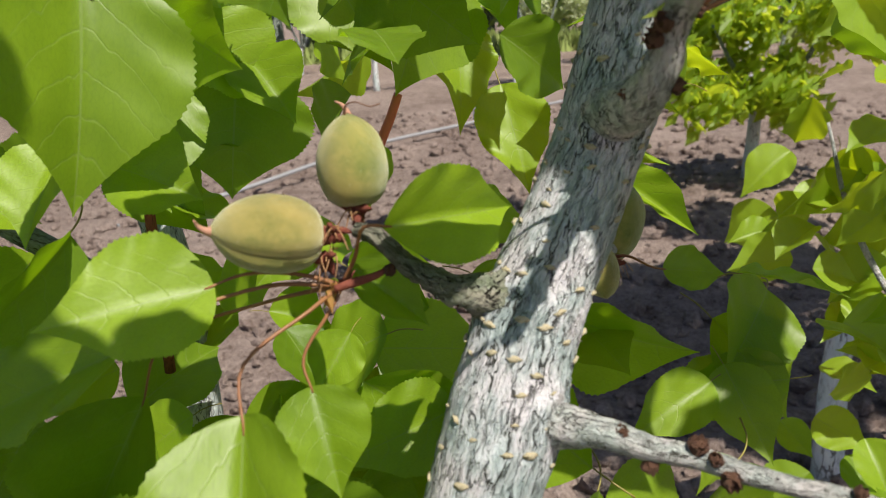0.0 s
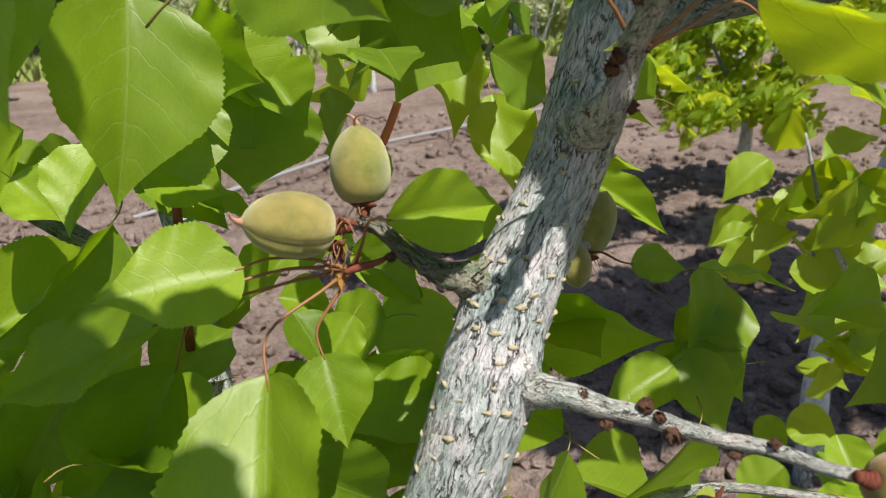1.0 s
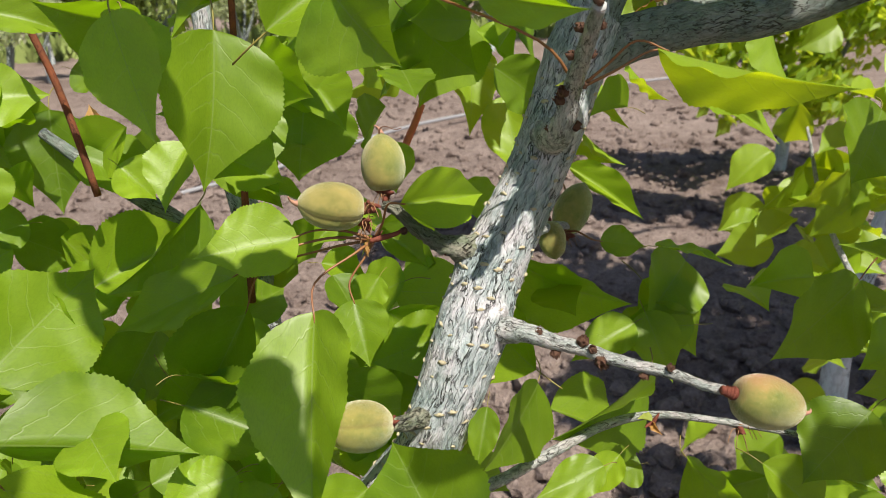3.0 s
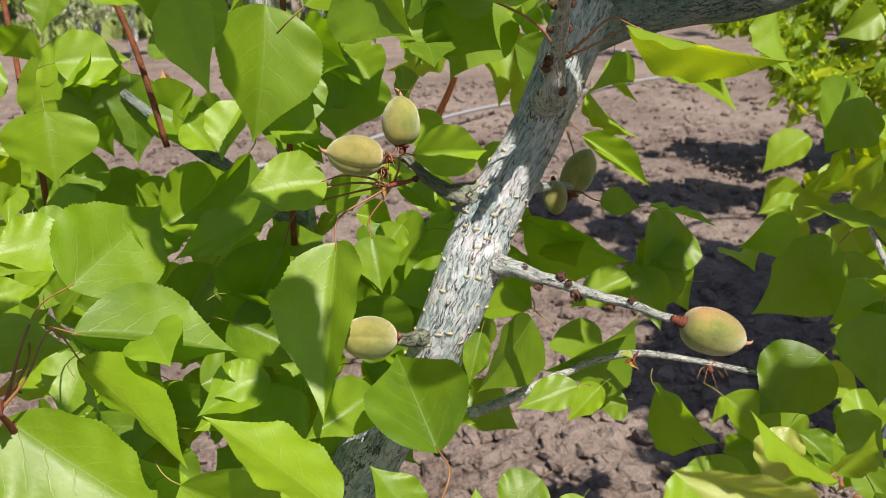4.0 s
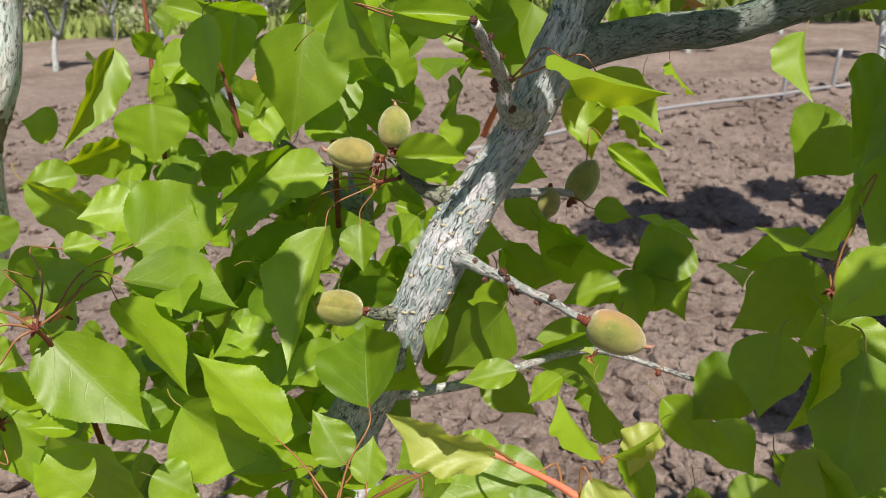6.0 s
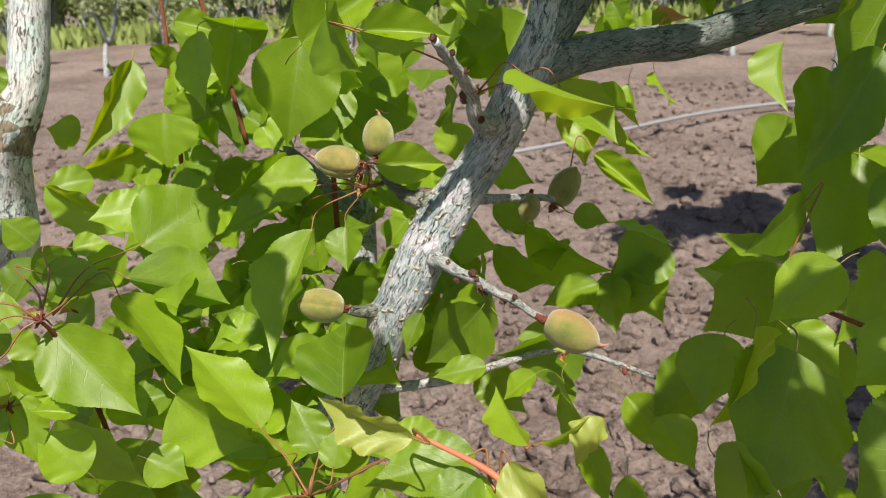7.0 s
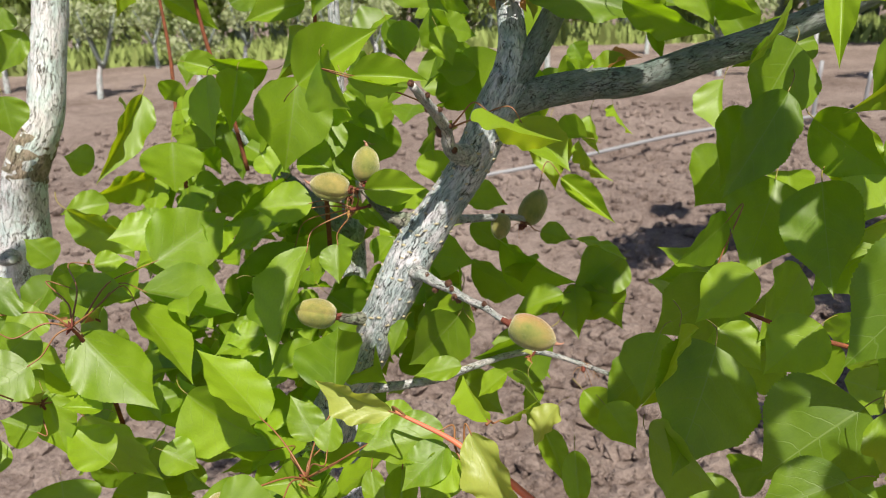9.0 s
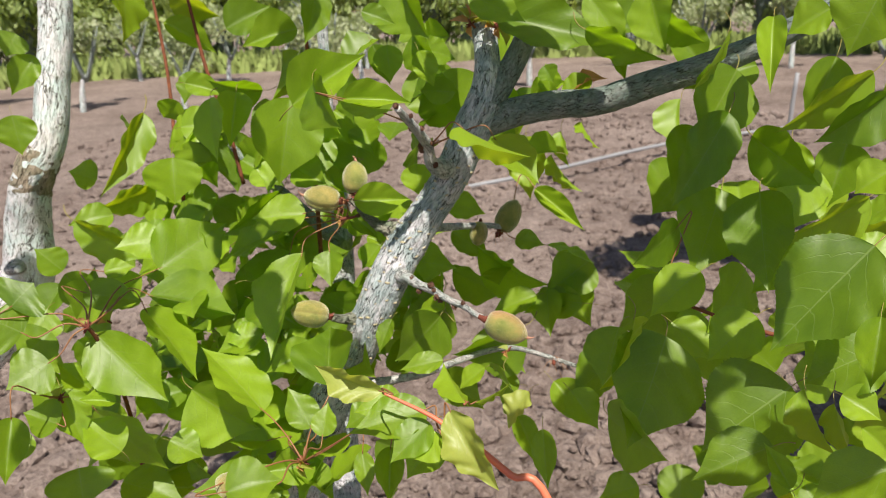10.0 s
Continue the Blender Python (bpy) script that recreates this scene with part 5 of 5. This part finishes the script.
leaf((0.026, 0.211, 1.187), (0.021, 0.194, 1.159), 0.016, (0.133, -0.870, 0.475))
leaf((-0.049, 0.408, 1.158), (-0.040, 0.390, 1.119), 0.044, (0.189, -0.876, 0.444), dim=(0.45,))
leaf((-0.095, 0.403, 1.169), (-0.045, 0.415, 1.172), 0.021, (0.127, -0.714, 0.689))
leaf((-0.058, 0.341, 1.141), (-0.040, 0.330, 1.116), 0.033, (0.299, -0.772, 0.562), dim=(0.45,))
leaf((-0.133, 0.288, 1.302), (-0.100, 0.298, 1.284), 0.039, (0.472, -0.720, 0.509))
leaf((-0.223, 0.330, 1.288), (-0.203, 0.335, 1.263), 0.034, (0.642, -0.680, 0.355))
leaf((-0.278, 0.083, 1.198), (-0.283, 0.056, 1.173), 0.049, (0.648, -0.566, 0.510))
leaf((-0.225, 0.048, 1.198), (-0.232, 0.017, 1.178), 0.040, (0.621, -0.521, 0.585), lit=(0.45,))
leaf((0.173, 0.026, 1.208), (0.160, 0.008, 1.196), 0.033, (0.198, -0.661, 0.723))
leaf((0.142, 0.041, 1.214), (0.116, 0.021, 1.211), 0.026, (0.318, -0.551, 0.772))
leaf((0.296, 0.276, 1.373), (0.265, 0.236, 1.306), 0.041, (0.554, -0.802, 0.225))
leaf((0.311, 0.296, 1.353), (0.363, 0.273, 1.322), 0.047, (-0.460, -0.877, -0.137), dim=(0.5,))
leaf((0.399, 0.255, 1.392), (0.357, 0.249, 1.358), 0.034, (0.296, -0.931, -0.214))
leaf((0.406, 0.247, 1.343), (0.385, 0.243, 1.325), 0.027, (-0.225, -0.875, 0.429))
leaf((0.357, 0.278, 1.446), (0.331, 0.276, 1.429), 0.029, (-0.146, -0.923, 0.355))
leaf((0.260, 0.161, 1.246), (0.249, 0.117, 1.209), 0.058, (0.980, -0.101, -0.172), fresh=True)
leaf((0.292, 0.218, 1.266), (0.261, 0.199, 1.232), 0.036, (-0.026, -0.858, 0.513), dim=(0.5,))
leaf((0.359, 0.271, 1.275), (0.324, 0.256, 1.239), 0.039, (-0.135, -0.864, 0.485), dim=(0.5,))
leaf((0.335, 0.195, 1.246), (0.307, 0.178, 1.214), 0.039, (-0.083, -0.843, 0.532), dim=(0.5,))
leaf((0.392, 0.194, 1.239), (0.368, 0.183, 1.215), 0.035, (-0.175, -0.820, 0.545), dim=(0.45,))
leaf((0.337, 0.327, 1.345), (0.336, 0.315, 1.288), 0.037, (0.093, -0.972, 0.214), fresh=True)
leaf((0.376, 0.349, 1.343), (0.366, 0.337, 1.289), 0.041, (0.167, -0.970, 0.179))
leaf((0.251, 0.394, 1.400), (0.221, 0.390, 1.435), 0.034, (0.411, -0.874, 0.258))
leaf((0.362, 0.337, 1.409), (0.343, 0.330, 1.358), 0.036, (0.348, -0.937, 0.000))
leaf((0.215, 0.100, 1.180), (0.226, 0.081, 1.147), 0.017, (0.234, -0.811, 0.536))
leaf((0.214, 0.160, 1.180), (0.238, 0.154, 1.156), 0.027, (0.398, -0.703, 0.589), dim=(0.45,))
leaf((0.281, 0.102, 1.153), (0.258, 0.090, 1.144), 0.025, (0.058, -0.645, 0.762))
leaf((-0.164, -0.030, 1.158), (-0.163, -0.052, 1.136), 0.031, (0.632, -0.541, 0.555))
leaf((-0.153, 0.074, 1.144), (-0.132, 0.081, 1.120), 0.031, (0.752, -0.379, 0.540))
leaf((-0.117, 0.098, 1.140), (-0.065, 0.122, 1.100), 0.072, (0.417, -0.909, -0.004))
leaf((-0.202, 0.059, 1.141), (-0.225, 0.047, 1.169), 0.029, (0.806, -0.320, 0.498))
leaf((-0.029, 0.168, 1.165), (-0.060, 0.132, 1.152), 0.033, (0.399, -0.603, 0.690))
leaf((0.052, 0.255, 1.177), (0.022, 0.218, 1.141), 0.066, (0.823, -0.557, -0.111))
leaf((-0.186, 0.022, 1.162), (-0.163, 0.017, 1.117), 0.032, (0.782, -0.437, 0.444))

# ---- fill of the crown behind the named leaves ----
fill_rng = random.Random(12)


rest_placed, rest_fresh = [], []


def clump(centre, spread, count, size=(0.040, 0.066), up=(0, -0.6, 0.7), rest=False, fresh=False):
    """Leaves of the same crown, hung at random round a place. rest: they go into the joined rest of the foliage."""
    c = Vector(centre)
    for _ in range(count):
        b = c + Vector((fill_rng.gauss(0, spread[0]), fill_rng.gauss(0, spread[1]), fill_rng.gauss(0, spread[2])))
        ln = fill_rng.uniform(*size)
        a = fill_rng.uniform(0, 6.28)
        way = Vector((math.cos(a), math.sin(a) * 0.6, fill_rng.uniform(-1.0, 0.1))).normalized()
        n = Vector(up) + Vector((fill_rng.gauss(0, 0.45), fill_rng.gauss(0, 0.35), fill_rng.gauss(0, 0.35)))
        wide = ln * fill_rng.uniform(0.62, 0.9)
        if rest:
            z = (n - way * n.dot(way)).normalized()
            turn = Matrix((way.cross(z), way, z)).transposed().to_4x4()
            (rest_fresh if fresh else rest_placed).append((Matrix.Translation(b) @ turn @ Matrix.Diagonal((wide, ln, ln, 1)), fill_rng.choice(LEAF_MESHES)))
        else:
            leaf(b, b + way * ln, wide, n)


def join_rest(placed, mat, label):
    """One mesh of all the leaves past those that can be picked apart."""
    verts, faces, uvs = [], [], []
    for m, me in placed:
        k = len(verts)
        verts += [tuple(m @ v.co) for v in me.vertices]
        faces += [tuple(k + i for i in p.vertices) for p in me.polygons]
        uvs += [x for d in me.uv_layers[0].data for x in d.uv]
    me = bpy.data.meshes.new("foliage")
    me.from_pydata(verts, [], faces)
    me.uv_layers.new(name="UVMap").data.foreach_set("uv", uvs)
    me.materials.append(mat)
    for p in me.polygons:
        p.use_smooth = True
    ob = attach(new("foliage", me), tree)
    tagged(ob, label, kind="stuff")


clump((-0.30, 0.40, 1.20), (0.10, 0.05, 0.05), 34, rest=True)
clump((-0.22, 0.33, 1.10), (0.09, 0.05, 0.05), 30, rest=True)
clump((-0.12, 0.36, 1.24), (0.05, 0.04, 0.04), 14, rest=True)
clump((-0.20, 0.16, 1.05), (0.09, 0.05, 0.035), 30, rest=True)
clump((-0.36, 0.20, 1.08), (0.08, 0.05, 0.04), 24, rest=True)
clump((-0.03, 0.14, 1.05), (0.05, 0.04, 0.03), 16, rest=True)
clump((-0.10, 0.36, 1.10), (0.06, 0.04, 0.04), 14, rest=True)
clump((-0.42, 0.42, 1.18), (0.08, 0.05, 0.05), 22, rest=True)
clump((0.47, 1.02, 1.08), (0.05, 0.06, 0.06), 22, (0.065, 0.095), (-0.2, -0.5, 0.6), rest=True, fresh=True)
clump((0.52, 0.98, 0.90), (0.07, 0.07, 0.06), 26, (0.065, 0.095), (-0.2, -0.5, 0.6), rest=True, fresh=True)
clump((0.50, 0.90, 0.70), (0.06, 0.07, 0.07), 26, (0.06, 0.09), (0.1, -0.3, 0.8), rest=True)
clump((0.52, 1.00, 1.22), (0.05, 0.05, 0.05), 16, (0.06, 0.09), (-0.2, -0.5, 0.6), rest=True, fresh=True)
clump((0.33, 0.62, 0.86), (0.05, 0.05, 0.03), 10, (0.05, 0.075), rest=True)
tube("twig", [(0.62, 0.80, 0.70), (0.53, 0.90, 0.90), (0.46, 0.98, 1.05), (0.43, 1.02, 1.18)], [0.006, 0.005, 0.004, 0.002], M_PALE_TWIG, tree, "pale thin twig", seg=8, per=5)
clump((0.42, 0.46, 1.20), (0.05, 0.05, 0.07), 18, rest=True)
clump((-0.16, 0.24, 1.13), (0.07, 0.05, 0.04), 26)
clump((-0.28, 0.24, 1.16), (0.07, 0.05, 0.04), 22)
clump((-0.08, 0.27, 1.15), (0.05, 0.04, 0.04), 14)
clump((-0.34, 0.36, 1.30), (0.07, 0.04, 0.03), 12, rest=True)
clump((0.13, 0.37, 1.19), (0.05, 0.04, 0.04), 7)
clump((0.34, 0.36, 1.22), (0.05, 0.05, 0.06), 16)
clump((0.05, 0.42, 1.40), (0.08, 0.05, 0.03), 12, rest=True)
clump((-0.10, 0.42, 1.38), (0.08, 0.05, 0.03), 12, rest=True)
# two unseen clumps above the view, added to shade single blades below
clump((0.317, 0.165, 1.60), (0.015, 0.015, 0.005), 5, (0.05, 0.07), (0, -0.3, 1), rest=True)
clump((0.018, 0.075, 1.55), (0.012, 0.012, 0.004), 4, (0.045, 0.06), (0, -0.3, 1), rest=True)
# bud scales where leaf clusters spring
for p in ((-0.154, 0.034, 1.2195), (0.022, 0.075, 1.117), (-0.177, 0.013, 1.1615), (0.069, 0.354, 1.236), (0.262, 0.247, 1.231)):
    for k in range(6):
        d = Vector((fill_rng.gauss(0, 1), fill_rng.gauss(-0.3, 1), fill_rng.gauss(0.3, 1))).normalized()
        place_mesh("bud_scale", SEPAL, Vector(p) + d * 0.0022, d, (0.0013, 0.002, 0.0034), tree, 0.0, "brown papery bud scale")
# sprays over the branch, above the view, which shade it: each leaf hangs where the sun would come through to a shaded blade,
# and leaves the gaps open by which the lit ones get their sun
SHADED += [(0.06, 0.27, 1.318), (0.075, 0.285, 1.345), (0.085, 0.295, 1.375), (0.062, 0.33, 1.42), (0.10, 0.335, 1.42), (0.066, 0.32, 1.395), (0.075, 0.365, 1.25)]
SUN_GAPS += [(0.02, 0.20, 1.212), (-0.005, 0.195, 1.182), (0.03, 0.212, 1.232), (-0.02, 0.20, 1.15), (0.008, 0.198, 1.197), (0.042, 0.235, 1.255),
             (-0.51, 0.29, 1.44), (-0.515, 0.285, 1.39), (-0.54, 0.27, 1.27), (-0.57, 0.265, 1.22), (-0.53, 0.275, 1.30), (-0.505, 0.30, 1.48), (-0.52, 0.285, 1.35),
             (0.385, 0.15, 1.275), (0.365, 0.141, 1.29), (0.09, 0.196, 1.226), (0.13, 0.18, 1.225), (-0.002, 0.195, 1.18), (0.035, 0.245, 1.275), (-0.06, 0.225, 1.29), (-0.03, 0.237, 1.3), (0.15, 0.17, 1.23), (0.165, 0.172, 1.218)]


def towards_sun(p, z):
    v = Vector(p)
    return v + SUN_WAY * ((z - v.z) / SUN_WAY.z)


def gap_near(p, clear=0.038):
    return any((towards_sun(g, p.z) - p).length < clear for g in SUN_GAPS)


def spray(centre, spread, count, size=(0.05, 0.075)):
    c = Vector(centre)
    for _ in range(count):
        p = c + Vector((fill_rng.gauss(0, spread[0]), fill_rng.gauss(0, spread[1]), fill_rng.gauss(0, spread[2])))
        if not gap_near(p):
            clump(p, (0.004, 0.004, 0.003), 1, size, (0, -0.3, 1), rest=True)


for p in SHADED:
    c = towards_sun(p, fill_rng.uniform(1.62, 1.69))
    if not gap_near(c, 0.04):
        clump(c + Vector((0, 0, 0.02)), (0.004, 0.004, 0.004), 1, (0.055, 0.075), (0, -0.3, 1), rest=True)
spray((0.29, 0.23, 1.585), (0.055, 0.022, 0.012), 14)
spray((0.165, 0.165, 1.585), (0.022, 0.02, 0.012), 7)
spray((0.163, 0.066, 1.59), (0.012, 0.012, 0.008), 2)
spray((0.42, -0.05, 1.57), (0.05, 0.05, 0.012), 22)
spray((0.51, -0.095, 1.60), (0.03, 0.025, 0.010), 8)
spray((0.40, 0.15, 1.575), (0.05, 0.04, 0.01), 6)
spray((-0.06, 0.0, 1.64), (0.10, 0.09, 0.015), 16)
spray((-0.32, 0.05, 1.66), (0.12, 0.08, 0.02), 10)
spray((-0.42, 0.17, 1.61), (0.04, 0.05, 0.02), 6, (0.03, 0.06))
join_rest(rest_placed, M_LEAF_JOINED, "dense toothed green apricot leaves farther back, with unseen shading sprays above")
join_rest(rest_fresh, M_FRESH_JOINED, "bright yellow-green apricot leaves farther back")

# ---- small growth ----
ORANGE = leaf_mesh("new_leaf", M_ORANGE_LEAF, 0.6, 0.3, 0.12, 0.1, 51)
TUFT = leaf_mesh("leaflet", M_YOUNG, 0.8, 0.3, 0.1, 0.1, 52)


def sprig(mesh, name, base, tip, wide, up, label):
    b, t = Vector(base), Vector(tip)
    y = (t - b).normalized()
    ln = (t - b).length
    z = (Vector(up) - y * Vector(up).dot(y)).normalized()
    ob = new(name, mesh)
    ob.matrix_basis = Matrix.Translation(b) @ Matrix((y.cross(z), y, z)).transposed().to_4x4() @ Matrix.Diagonal((wide, ln, ln, 1))
    return tagged(attach(ob, tree), label=label)


sprig(ORANGE, "new_leaf", (0.109, 0.457, 1.364), (0.145, 0.470, 1.377), 0.022, (0, -0.5, 0.8), "new orange-red leaf, still folded")
sprig(ORANGE, "new_leaf", (-0.266, 0.397, 1.296), (-0.280, 0.402, 1.318), 0.014, (0, -0.9, 0.3), "new orange-red leaf, still folded")
tube("shoot", [(-0.045, 0.4956, 1.300), (-0.051, 0.4928, 1.285), (-0.058, 0.4893, 1.270), (-0.066, 0.484, 1.25)], [0.0028, 0.0030, 0.0032, 0.0032], M_PINK, tree, "short pink new shoot", seg=10, per=4)
small_rng = random.Random(77)
for centre, count, reach in (((0.058, 0.328, 1.440), 16, 0.018), ((0.084, 0.326, 1.436), 12, 0.016), ((0.049, 0.385, 1.437), 6, 0.016), ((0.0685, 0.222, 1.347), 6, 0.013), ((0.022, 0.075, 1.117), 7, 0.014), ((-0.154, 0.034, 1.2195), 5, 0.013),
                             ((-0.187, 0.08, 1.2006), 4, 0.012), ((-0.033, 0.2339, 1.270), 4, 0.012), ((-0.177, 0.013, 1.1615), 5, 0.012), ((0.118, 0.262, 1.150), 4, 0.012)):
    c = Vector(centre)
    for k in range(count):
        d = Vector((small_rng.gauss(0, 1), small_rng.gauss(-0.3, 0.8), small_rng.gauss(0.3, 0.9))).normalized()
        if k % 2:
            sprig(TUFT if k % 4 == 1 else ORANGE, "leaflet", c, c + d * reach * small_rng.uniform(0.7, 1.3), reach * 0.35, (d.y, -d.x, 0.6), "tiny folded new leaflet")
        else:
            place_mesh("bud_scale", SEPAL, c + d * 0.002, d, (0.0014, 0.0022, 0.0042), tree, 0.0, "reddish papery bud scale")
stamens((0.165, 0.258, 1.152), (0.9, -0.2, -0.2), 12, 0.016, 8)
stamens((-0.02, 0.178, 1.195), (-0.6, -0.6, -0.4), 6, 0.008, 9)
